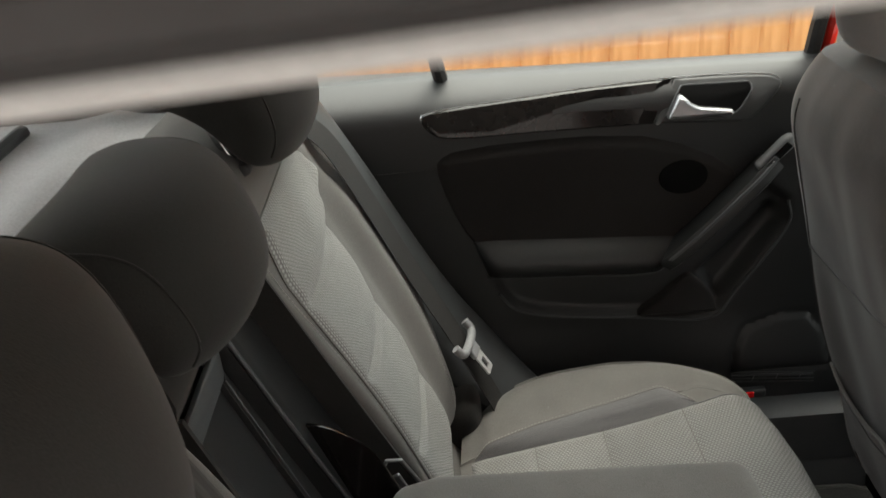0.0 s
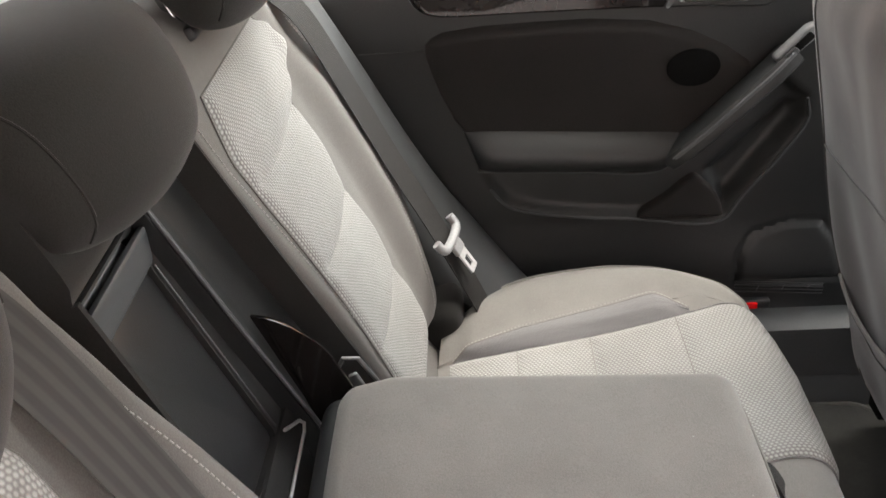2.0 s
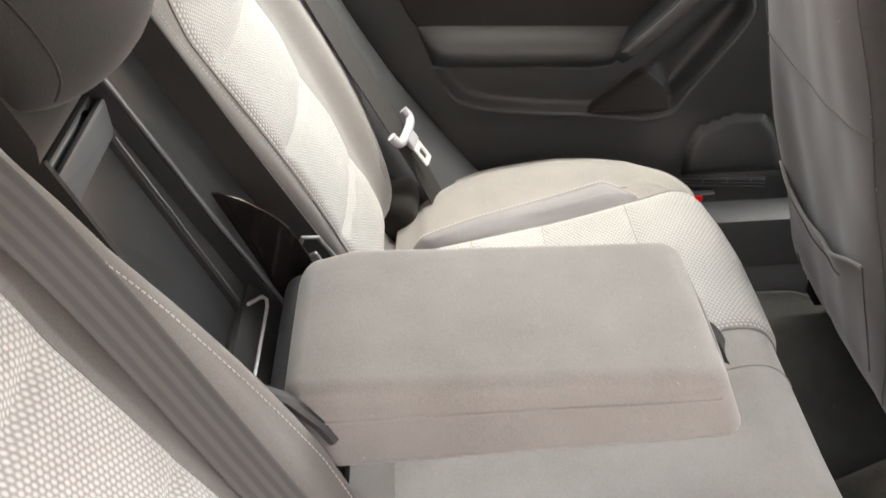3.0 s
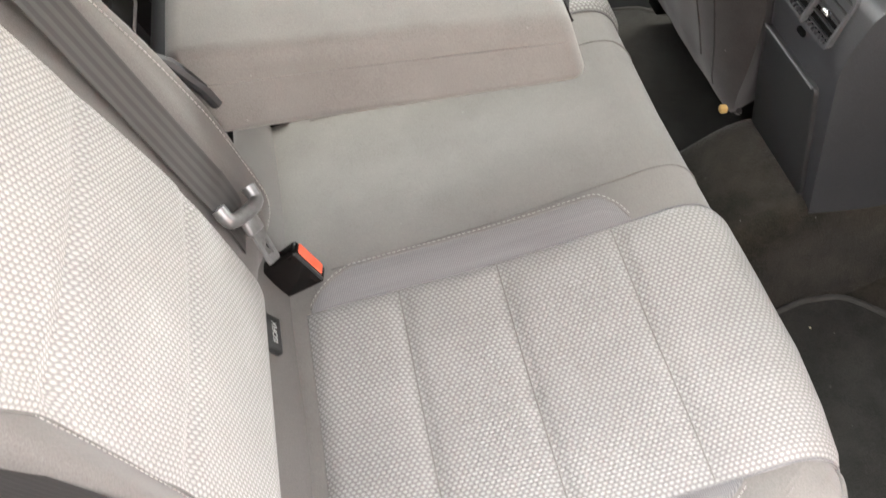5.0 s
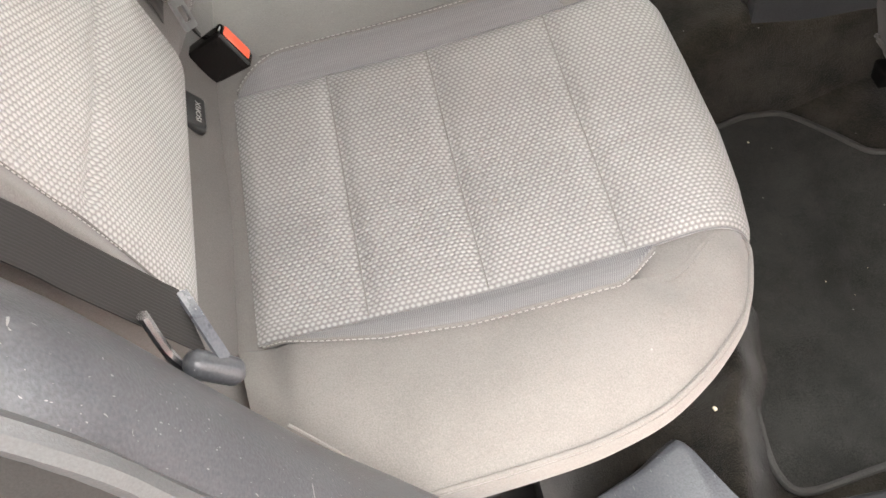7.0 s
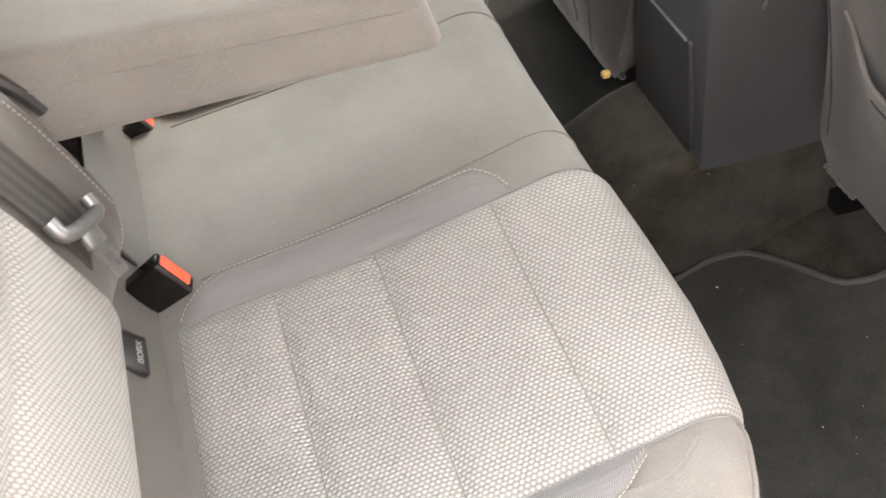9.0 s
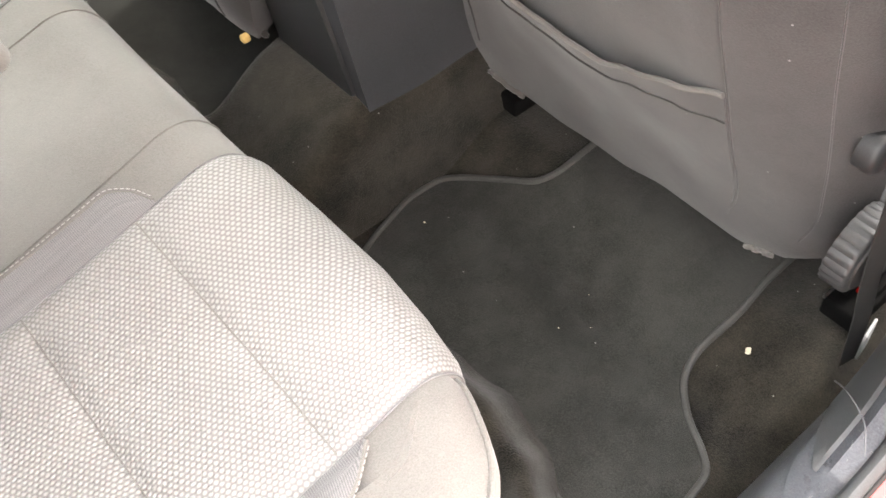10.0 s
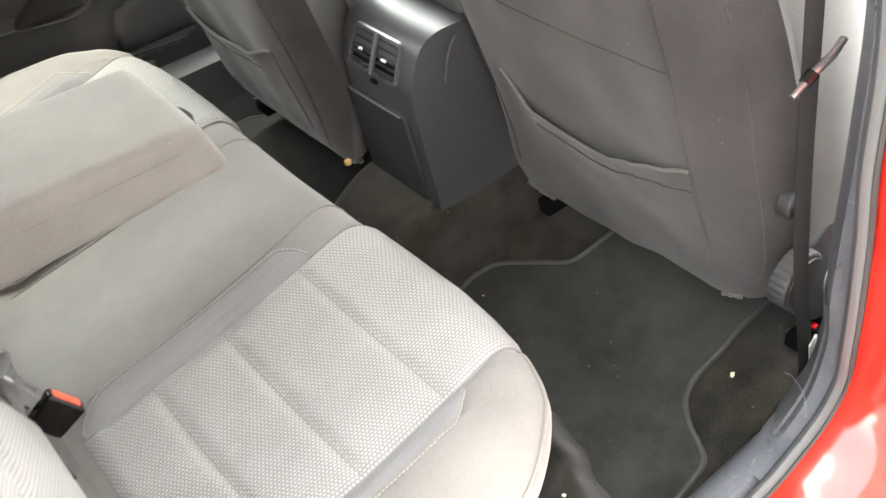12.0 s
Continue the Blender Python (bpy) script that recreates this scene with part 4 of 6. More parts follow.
def buckle(corner, label):
    """Stands on its narrow side with the press button at its upper end; corner is the near upper corner of that end."""
    thick, wide, axis = Vector((-0.16, -0.98, 0.13)), Vector((0.54, -0.20, -0.81)), Vector((0.82, -0.07, 0.565))
    m = basis((0, 0, 0), thick, wide)
    axis = (m.to_3x3() @ Vector((0, 0, 1))).normalized()
    at = Vector(corner) - thick * 0.010 + wide * 0.022 - axis * 0.028
    m = Matrix.Translation(at) @ m
    t = thing("belt_buckle", label, "belt buckle", "rear belt buckles", at=tuple(at))
    flare = lambda p: Vector((p.x * (1 + p.z * 2), p.y * (1 + p.z * 3), p.z))
    add("housing", moved(warped(rbox(0.020, 0.044, 0.060, 0.004, 4, 3), flare), m), GLOSS, t, "glossy black plastic housing")
    add("release_button", moved(rbox(0.015, 0.037, 0.008, 0.003, 3, 2), m @ pose(-0.0025, 0, 0.0275)), RED, t, "orange-red press button")
    add("button_lip", moved(rbox(0.003, 0.042, 0.005, 0.001, 2, 2), m @ pose(0.0085, 0, 0.0280)), PLASTIC, t)
    return t


buckle((0.074, -0.130, 0.597), "black buckle with orange-red button by the cushion")
buckle((0.076, 0.130, 0.564), "black buckle with orange-red button under the armrest")

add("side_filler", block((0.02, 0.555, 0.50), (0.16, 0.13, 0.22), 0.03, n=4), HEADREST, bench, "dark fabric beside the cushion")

# child-seat anchor tag in the gap
tag = thing("anchor_tag", "black plastic tag with white lettering in the seat gap", "plastic tag", at=(0.042, -0.203, 0.580))
TAG = basis((0.040, -0.205, 0.580), (0, 1, 0), (-0.64, 0, 0.77))
add("plate", moved(rbox(0.042, 0.036, 0.008, 0.003, 3, 1), TAG), RECESS, tag)


def lettering(text, size, m, mat, parent, label):
    """Raised lettering in the built-in font, centred on m."""
    cu = bpy.data.curves.new("lettering", "FONT")
    cu.body, cu.size, cu.align_x, cu.align_y, cu.extrude = text, size, "CENTER", "CENTER", 0.0002
    tmp = bpy.data.objects.new("lettering", cu)
    me = bpy.data.meshes.new_from_object(tmp)
    bpy.data.objects.remove(tmp)
    geo = ([m @ v.co for v in me.vertices], [tuple(p.vertices) for p in me.polygons])
    return add("lettering", geo, mat, parent, label)


lettering("ISOFIX", 0.0085, TAG @ pose(0, -0.008, 0.0043), PILLAR, tag, "white printed lettering")
# pale worn gap along the near trim
wear_line = [(0.100, -0.550, 0.621), (0.120, -0.558, 0.600), (0.140, -0.567, 0.579), (0.162, -0.577, 0.557)]
worn = thing("trim_edge_strip", "pale frayed strip in the gap beside the seat", "trim strip", at=wear_line[0])
add("strip", tube(smooth_line(wear_line, 8), 0.0012, 6), FABRIC, worn)

# ---- cabin floor ----
TUN = 0.055
ROLL = [(-0.62, 0.500), (-0.49, 0.536), (-0.43, 0.560), (-0.35, 0.575), (-0.28, 0.570), (-0.18, 0.545), (-0.10, 0.520)]
def floor_z(x, y, rolled=True):
    z = 0.286 + lerp_table(x, [(0.76, 0.0), (0.88, 0.052)])
    z += (0.160 - lerp_table(x, [(0.76, 0.0), (0.88, 0.040)])) * math.exp(-((y - TUN) / 0.112) ** 14) * lerp_table(x, [(0.35, 0.3), (0.55, 0.55), (0.70, 1.0)])
    z += 0.003 * noise.noise(Vector((x * 9, y * 9, 0)))
    z += 0.12 * max(0, (0.46 - x) / 0.15) ** 2
    if rolled:
        # the carpet bulges up between the bench and the mats
        mid = lerp_table(-abs(y), ROLL) + 0.008 * noise.noise(Vector((3.0, y * 9, 0))) + 0.004 * noise.noise(Vector((7.0, y * 40, 0)))
        z += 0.042 * math.exp(-((x - mid) / 0.034) ** 2) + 0.004 * noise.noise(Vector((x * 30, y * 30, 4.0))) * math.exp(-((x - mid) / 0.05) ** 2)
    return z


floor = thing("floor", "worn dark brown cabin carpet", "car floor", kind="structure", at=(0.9, 0, 0.26))
add("carpet", slab(lambda x, y: Vector((x, y, floor_z(x, y))), span(0.30, 0.47, 10) + span(0.478, 0.60, 34) + span(0.615, 1.75, 60), span(-0.64, 0.66, 150), (0, 0, -0.03)), CARPET, floor, "worn dark brown carpet")


def mat(outline, label):
    t = thing("floor_mat", label, "floor mat", "rear floor mats", at=(0.8, outline[0][1], 0.265))
    line = round_poly(outline, 0.018, 4)
    place = lambda x, y, h: Vector((x, y, floor_z(x, y, False) + 0.001 + h))
    hub = Vector((0.735, sum(p.y for p in line) / len(line)))
    V, F, k = [], [], len(line)
    steps = span(0.05, 1.0, 12)
    for r, h in [(r, 0.007) for r in steps] + [(1.0, 0.0)]:
        V += [place(*(hub + (p - hub) * r), h) for p in line]
    for i in range(len(steps)):
        F += [(i * k + j, i * k + (j + 1) % k, (i + 1) * k + (j + 1) % k, (i + 1) * k + j) for j in range(k)]
    F.append(tuple(range(k)))
    add("mat_sheet", (V, F, [(v.x, v.y) for v in V]), MAT, t, "charcoal carpet mat")
    add("binding", tube([place(p.x, p.y, 0.006) for p in line], 0.0045, 8, closed=True), BIND, t, "grey sewn edge binding")
    return t


mat([(0.600, -0.108), (0.655, -0.084), (0.715, -0.068), (0.772, -0.070), (0.790, -0.092), (0.814, -0.134), (0.836, -0.182), (0.862, -0.196), (0.96, -0.19), (1.05, -0.18), (1.05, -0.46), (0.912, -0.462), (0.853, -0.469), (0.800, -0.459), (0.771, -0.468), (0.740, -0.500), (0.722, -0.535), (0.706, -0.556), (0.660, -0.562), (0.607, -0.570), (0.580, -0.568), (0.570, -0.541), (0.572, -0.503), (0.585, -0.421), (0.59, -0.36), (0.59, -0.24)], "charcoal carpet floor mat with grey binding")
mat([(0.600, 0.228), (0.655, 0.204), (0.715, 0.188), (0.772, 0.190), (0.814, 0.254), (0.836, 0.302), (0.862, 0.316), (1.05, 0.30), (1.05, 0.56), (0.85, 0.569), (0.771, 0.588), (0.722, 0.63), (0.592, 0.63), (0.592, 0.42)], "charcoal carpet floor mat by the far door")

# ---- front seats ----
def front_seat(x0, y_in, y_out, label, near):
    side = 1 if y_out > y_in else -1
    t = thing("front_seat_unit", label, "car seat", "front seats", at=(x0 + 0.1, (y_in + y_out) / 2, 0.30))
    mid, half = (y_in + y_out) / 2, abs(y_out - y_in) / 2

    lean = 0.36 if near else 0.27
    HEM = [(-0.62, 0.690), (-0.50, 0.668), (-0.366, 0.648), (-0.20, 0.634), (-0.09, 0.632), (0.096, 0.634), (0.243, 0.650), (0.42, 0.668), (0.60, 0.688)] if near else [(-0.62, 0.664), (-0.30, 0.644), (0.147, 0.636), (0.60, 0.650)]
    FOOT = [(-1.0, 0.436), (-0.95, 0.404), (-0.88, 0.395), (-0.74, 0.405), (-0.45, 0.407), (-0.10, 0.411), (0.34, 0.427), (0.60, 0.426), (0.76, 0.421), (0.92, 0.440), (1.0, 0.474)] if near else [(-1.0, 0.456), (-0.93, 0.430), (-0.80, 0.419), (-0.55, 0.426), (0.0, 0.432), (0.5, 0.446), (0.78, 0.438), (0.92, 0.446), (1.0, 0.474)]

    def face(f, z, d=0.0):
        """f across from -1 (inner) to 1 (outer)."""
        h = (z - 0.469)
        low = 0.15 * max(0, (0.57 - z) / 0.12) ** 2 if f > 0 else -0.07 * max(0, (0.52 - z) / 0.10)
        narrow = 1.0 - 0.22 * max(0, (z - 0.80) / 0.30) ** 2 - (low if near else 0.05 * max(0, (0.56 - z) / 0.09) ** 2)
        y = mid + side * f * half * narrow
        x = x0 - lean * h + 0.060 * abs(f) ** 7 * line_table(z, [(0.45, 0.2), (0.62, 1.0)]) + 0.05 * max(0.0, (z - 1.0) / 0.1) ** 2
        x -= 0.010 * math.exp(-((f - 0.62) / 0.22) ** 2) * math.exp(-((z - 0.72) / 0.16) ** 2)
        x += 0.0035 * noise.noise(Vector((f * 3.5, z * 9, x0 * 7)))
        if not near:
            x += 0.016 * max(0.0, (0.50 - z) / 0.07) ** 2
        return Vector((x - d, y, z))

    def back_cover(f, v):
        zb = lerp_table(f, FOOT)
        return face(f, zb + (1.10 - zb) * v)

    add("backrest_cover", slab(back_cover, span(-1, 1, 60), span(0, 1, 60), lambda f, z: (0.11, -side * 0.055 * f * abs(f) ** 3, 0.01)), FABRIC_DARK, t, "charcoal fabric seat back")

    # map pocket: a sagging sheet with a gaping piped upper hem
    def hem(f):
        return lerp_table(f, HEM)

    def pocket(f, v):
        z = 0.50 + (hem(f) - 0.50) * v
        e = max(0.0, min(1.0, min(f - HEM[0][0], HEM[-1][0] - f) / 0.30))
        return face(f, z, 0.002 + 0.014 * v * v * e * e * (3 - 2 * e) + 0.003 * noise.noise(Vector((f * 4, v * 3, x0))) * v * e)

    pf = span(HEM[0][0], HEM[-1][0], 40)
    add("map_pocket", slab(pocket, pf, span(0, 1, 16), (0.004, 0, 0)), FABRIC_DARK, t, "sagging charcoal map pocket")
    # hem takes a lighter fabric so the narrow highlight sits in its colour
    add("pocket_hem", tube([pocket(f, 1.0) for f in pf], 0.0026, 8), FABRIC_BACK, t, "piped pocket hem, paler for its narrow highlight")
    add("seam", tube([pocket(f, 0.80) + Vector((-0.001, 0, 0)) for f in span(-0.40, HEM[-1][0], 30)], 0.0012, 6), FABRIC_DARK, t)
    for f in (-0.78, 0.61):
        add("seam", tube([face(f + 0.05 * max(0, (z - 0.72)) * (1 if f > 0 else -1) * -2, z, 0.0005) for z in span(0.47, 1.05, 30)], 0.0012, 6), FABRIC_DARK, t)
    add("seam", tube([face(0.88, z, 0.0002) for z in span(0.49, 1.02, 30)], 0.0010, 6), FABRIC_DARK, t)
    add("seam", tube([face(f, 0.83 + 0.03 * f * f, 0.0005) for f in span(-0.78, 0.59, 24)], 0.0014, 6), FABRIC_DARK, t)
    # frayed lower edge
    fray = [face(f, lerp_table(f, FOOT) - 0.004 * random.random(), -0.010) for f in span(-0.97, 0.97, 70)]
    add("lower_hem", tube(fray, 0.0045, 6), FABRIC_DARK, t, "frayed lower hem")
    if near:
        for f0, f1 in ((-0.78, -0.55), (0.80, 0.90)):
            fluff = [face(f, lerp_table(f, FOOT) + 0.002 * random.uniform(-1, 1), 0.001 + 0.003 * random.random()) for f in span(f0, f1, 12)]
            add("worn_edge", tube(fluff, 0.0032, 6), FABRIC_BACK, t, "pale worn corner fluff")
    # outer side bolster, wrapping round to the front
    def bolster(a, z):
        e = face(1.0, z)
        return Vector((e.x + 0.015 + 0.20 * a, e.y + side * (0.016 * math.sin(math.pi * min(1.0, a * 1.3)) - 0.012 - 0.03 * a ** 4), z - 0.02 * a))

    add("side_bolster", slab(bolster, span(0, 1, 18), span(0.57, 1.06, 20), (0.0, -side * 0.05, 0)), FABRIC, t, "light grey fabric side bolster")
    # squab
    add("squab", moved(rbox(0.50, half * 1.9, 0.15, 0.05, 5, 5), pose(x0 + 0.37, mid, 0.50, 0, -6, 0)), WEAVE if near else FABRIC, t, "fabric seat squab")
    add("front_face", slab(lambda f, z: face(f, z) + Vector((0.115, 0, 0)), span(-0.9, 0.9, 16), span(0.56, 1.05, 16), (0.03, 0, 0)), FABRIC, t, "light weave seat front")
    m = pose(x0 - 0.07, mid, 1.20, 0, -12, 0)
    add("headrest", moved(warped(rbox(0.10, 0.23, 0.19, 0.045, 5, 6), lambda p: Vector((p.x - 1.2 * p.y * p.y, p.y, p.z))), m), FABRIC_DARK, t, "charcoal fabric headrest")
    # side skirt and controls
    ys = y_out - side * 0.004
    skirt = round_poly([(x0 + 0.030, 0.47), (x0 + 0.050, 0.415), (x0 + 0.11, 0.375), (x0 + 0.52, 0.345), (x0 + 0.52, 0.57), (x0 + 0.10, 0.60), (x0 + 0.02, 0.56)], 0.03)
    add("side_skirt", prism(skirt, lambda x, z, h: Vector((x, ys - side * 0.03 + side * h, z)), 0.035, 0.008, 4), PLASTIC_GREY, t, "dark grey plastic seat skirt")
    if near:
        kc = Vector((x0 - 0.014, -0.546, 0.549))
        teeth = []
        for i in range(72):
            a = 2 * math.pi * i / 72
            r = 0.039 + (0.0011 if i % 3 else -0.0006)
            teeth.append((r * math.cos(a), r * math.sin(a)))
        add("recline_wheel", prism(teeth, lambda a, b, h: kc + Vector((a, side * h, b)), 0.024, 0.005, 3), PLASTIC, t, "ribbed dark recline wheel")
        add("wheel_face", prism(ring(0.0335, 40), lambda a, b, h: kc + Vector((a, side * (0.0235 + h), b)), 0.003, 0.001), RUBBER, t)
        add("lumbar_knob", prism(ring(0.020, 28), lambda a, b, h: Vector((x0 - 0.025 + a, -0.532 + side * h, 0.662 + b)), 0.020, 0.008, 4), PLASTIC, t, "black lumbar knob")
    # rails
    for yy, xr in ((y_in + side * (0.058 if near else 0.02), x0 - (0.03 if near else 0.0)), (y_out - side * 0.005, x0)):
        add("rail", merged(block((xr + 0.376, yy, 0.352), (0.62, 0.042, 0.026), 0.004), block((xr + 0.384, yy + 0.010, 0.370), (0.60, 0.008, 0.018), 0.002), block((xr + 0.384, yy - 0.012, 0.370), (0.60, 0.008, 0.018), 0.002)), HOLE, t, "black steel seat rail")
        add("rail_edge", tube([(xr + 0.066, yy + 0.021, 0.365), (xr + 0.15, yy + 0.021, 0.365)], 0.0018, 6), STEEL, t, "worn bright rail edge")
        if near:
            add("rail_clip", block((xr + 0.098, yy - 0.002, 0.370), (0.009, 0.010, 0.006), 0.0015), RED_LENS, t, "red rail end clip")
    return t


front_seat(0.848, -0.010, -0.548, "charcoal fabric driver seat with sagging map pocket", True)
front_seat(0.652, 0.133, 0.56, "charcoal fabric passenger seat with map pocket", False)
foam = part("foam_scrap", moved(rbox(0.011, 0.010, 0.010, 0.003, 3, 2), pose(0.652, 0.138, 0.467)), YELLOW)
tagged(foam, "small yellow foam scrap at the seat corner", "foam scrap")

# ---- centre console ----
con = thing("centre_console", "dark grey plastic centre console with rear air vents", "console", at=(0.80, TUN, 0.38))
CY = 0.052
# rear face: forward lean by height
REAR = [(0.36, 0.712), (0.44, 0.700), (0.52, 0.688), (0.61, 0.674), (0.665, 0.667), (0.685, 0.672), (0.725, 0.690), (0.745, 0.706)]
cons_side = [(line_table(z, REAR), z) for z in (0.30, 0.40, 0.50, 0.60, 0.66, 0.70, 0.726)] + [(0.718, 0.742), (0.86, 0.752), (1.30, 0.75), (1.30, 0.275), (0.712, 0.275)]
cside = round_poly(cons_side, 0.02, 5)
add("console_body", prism(cside, lambda x, z, h: Vector((x, CY - 0.092 + h + (-0.022 if h < 0.09 else 0.010) * max(0.0, min(1.0, (x - 0.70) / 0.12)) + (0.006 if h < 0.09 else -0.006) * max(0.0, min(1.0, (0.62 - z) / 0.28)), z)), 0.184, 0.030, 8), CONSOLE, con, "dark grey console body")
# lid is paler than the body so its colour carries the silvery sheen
add("console_lid", moved(warped(rbox(0.40, 0.190, 0.060, 0.024, 6, 6), lambda p: Vector((p.x, p.y, p.z - 0.030 * max(0.0, abs(p.y) - 0.075) / 0.02 * (1.0 if p.x < -0.1 else 0.4)))), pose(0.965, CY, 0.762)), TRIM_HIGHLIGHT, con, "console armrest lid in paler grey for its sheen")
# the curved highlight on the console's side, laid on as a pale tube
add("side_highlight", tube(smooth_line([(0.742, CY - 0.1075, 0.730), (0.730, CY - 0.105, 0.708), (0.722, CY - 0.102, 0.665)], 6), 0.0016, 6), TRIM_HIGHLIGHT, con, "paler edge line standing for a highlight")
add("side_pod", moved(rbox(0.10, 0.050, 0.16, 0.022, 5, 3), pose(0.760, CY + 0.105, 0.480, 0, -8, 0)), CONSOLE, con, "rounded lower side of the console")
CV = 0.046
vp = lambda y, z, h: Vector((line_table(z, REAR) + 0.004 - h, CV + y, z))
VZ0, VZ1 = 0.664, 0.722
vent_out = round_poly([(-0.056, VZ0), (0.056, VZ0), (0.054, VZ1), (-0.054, VZ1)], 0.010, 5)
vent_in = round_poly([(-0.0515, VZ0 + 0.004), (0.0515, VZ0 + 0.004), (0.0498, VZ1 - 0.004), (-0.0498, VZ1 - 0.004)], 0.007, 5)
vents = add("vent_bezel", frame_ring(vent_out, vent_in, vp, 0.008), TRIM_HIGHLIGHT, con, "grey vent bezel")
add("vent_back", prism(vent_in, vp, 0.0035, 0.001), HOLE, vents)
VT = math.degrees(math.atan2(line_table(VZ1, REAR) - line_table(VZ0, REAR), VZ1 - VZ0))
zm = (VZ0 + VZ1) / 2
vx = lambda z: line_table(z, REAR)
add("vent_divider", block((vx(zm) - 0.003, CV, zm), (0.008, 0.006, 0.060), 0.002, (0, VT, 0)), TRIM_HIGHLIGHT, vents)
for k in (-1, 1):
    for i in range(5):
        zz = VZ0 + 0.009 + i * 0.0100
        add("vent_slat", block((vx(zz) + 0.001, CV + k * 0.027, zz), (0.010, 0.046, 0.0022), 0.001, (0, 25, 0)), PLASTIC, vents)
    add("vent_tab", block((vx(zm) - 0.005, CV + k * 0.027, zm + 0.001), (0.009, 0.013, 0.006), 0.002, (0, VT, 0)), CHROME, vents, "bright vent slider tab")
    for i in range(5):
        add("vent_grip", block((vx(VZ0 + 0.005) - 0.003, CV + k * 0.027 - 0.016 + 0.008 * i, VZ0 + 0.006), (0.005, 0.003, 0.005), 0.001), CONSOLE, vents)
add("vent_wheel", moved(rbox(0.006, 0.016, 0.008, 0.003, 3, 2), pose(vx(0.650) - 0.001, CV + 0.002, 0.650)), HOLE, vents, "black vent thumb wheel")
low = round_poly([(-0.074, 0.445), (0.076, 0.445), (0.068, 0.612), (-0.066, 0.612)], 0.010, 4)
panel_at = lambda y, z, h: Vector((line_table(z, REAR) + 0.002 - h, CY + 0.004 + y, z))
cover = add("lower_panel", prism(low, panel_at, 0.008, 0.003), PLASTIC, con, "black lower panel")
add("panel_lip", tube([panel_at(y, 0.611, 0.009) for y in span(-0.062, 0.064, 8)], 0.0018, 6), TRIM_HIGHLIGHT, cover, "paler upper lip of the panel")

# ---- right sill and B-pillar ----
sill = thing("door_sill", "scuffed dark grey plastic door sill trim", "door sill", at=(0.5, -0.66, 0.36))
sill_line = [(-0.592, 0.27), (-0.598, 0.340), (-0.604, 0.374), (-0.613, 0.402), (-0.624, 0.424), (-0.640, 0.435), (-0.656, 0.435), (-0.665, 0.426), (-0.66, 0.25)]
add("sill_trim", sweep([(0.30, 0, 0), (0.60, 0, 0), (0.95, 0, 0), (1.6, 0, 0)], [(-y, z) for y, z in sill_line], (0, 0, 1)), SILL, sill)
FLARE = [(0.18, -0.60), (0.28, -0.590), (0.345, -0.566), (0.40, -0.540), (0.430, -0.519), (0.444, -0.511), (0.452, -0.520), (0.460, -0.556), (0.470, -0.594), (0.48, -0.610), (0.50, -0.620)]


def flare(x, v):
    """Widens the sill towards the seat foot, with a rolled inner edge."""
    e = line_table(x, FLARE)
    q = max(0.0, v - 0.6) / 0.4
    y = -0.632 + (e + 0.632) * (v / 0.6 * 0.86 if v < 0.6 else 0.86 + 0.14 * math.sin(q * math.pi / 2))
    top = 0.430 - 0.34 * (y + 0.632) * (1.0 if x < 0.45 else max(0.3, 1 - (x - 0.45) * 8))
    return Vector((x, y, top - 0.13 * (1 - math.cos(q * math.pi / 2))))


add("sill_flare", slab(flare, span(0.18, 0.43, 20) + span(0.436, 0.50, 18), span(0, 1, 20), (0, -0.004, -0.01)), SILL, sill, "grained grey plastic flare at the seat foot")
add("trim_joint", tube(smooth_line([(0.765, -0.606, 0.470), (0.752, -0.622, 0.486), (0.735, -0.648, 0.490), (0.718, -0.664, 0.478)], 5), 0.0007, 6), TRIM_HIGHLIGHT, sill, "pale joint line")

pil = thing("b_pillar", "dark grey plastic pillar trim beside the driver seat", "pillar trim", at=(0.8, -0.66, 0.38))
rear_edge = smooth_line([(0.64, -0.652, 0.436), (0.700, -0.650, 0.446), (0.745, -0.650, 0.485), (0.755, -0.650, 0.565), (0.738, -0.648, 0.65), (0.722, -0.645, 0.83), (0.688, -0.645, 1.01), (0.62, -0.630, 1.25), (0.58, -0.605, 1.44)], 8)


def pillar(u, v):
    q = u * (len(rear_edge) - 1)
    i = min(int(q), len(rear_edge) - 2)
    e = rear_edge[i].lerp(rear_edge[i + 1], q - i)
    w = 0.16 - 0.03 * u
    return e + Vector((w * v, (0.040 + 0.010 * min(1.0, max(0.0, (u - 0.25) / 0.30))) * math.sin(min(1, v * 1.6) * math.pi / 2) * (1 - 0.25 * v), -0.02 * v * (1 - u)))


add("upper_trim", slab(pillar, span(0.0, 1, 50), span(0, 1, 14), (0.0, -0.03, 0)), SILL, pil)
add("lower_cover", slab(lambda u, v: pillar(u, v) + Vector((0.002, 0.006, 0)), span(0.10, 0.46, 16), span(0.06, 0.8, 10), (0, -0.004, 0)), PLASTIC_GREY, pil, "darker lower pillar cover")
seal = thing("door_seal", "dark grey rubber seal round the door opening", "door seal", at=(0.6, -0.69, 0.39))
seal_path = smooth_line([(0.22, -0.672, 0.424), (0.45, -0.673, 0.426), (0.624, -0.674, 0.432), (0.690, -0.674, 0.450), (0.735, -0.674, 0.475), (0.757, -0.674, 0.520), (0.750, -0.674, 0.58), (0.736, -0.674, 0.655), (0.716, -0.672, 0.76), (0.692, -0.671, 0.852), (0.665, -0.668, 1.01), (0.600, -0.650, 1.25), (0.565, -0.625, 1.44)], 8)
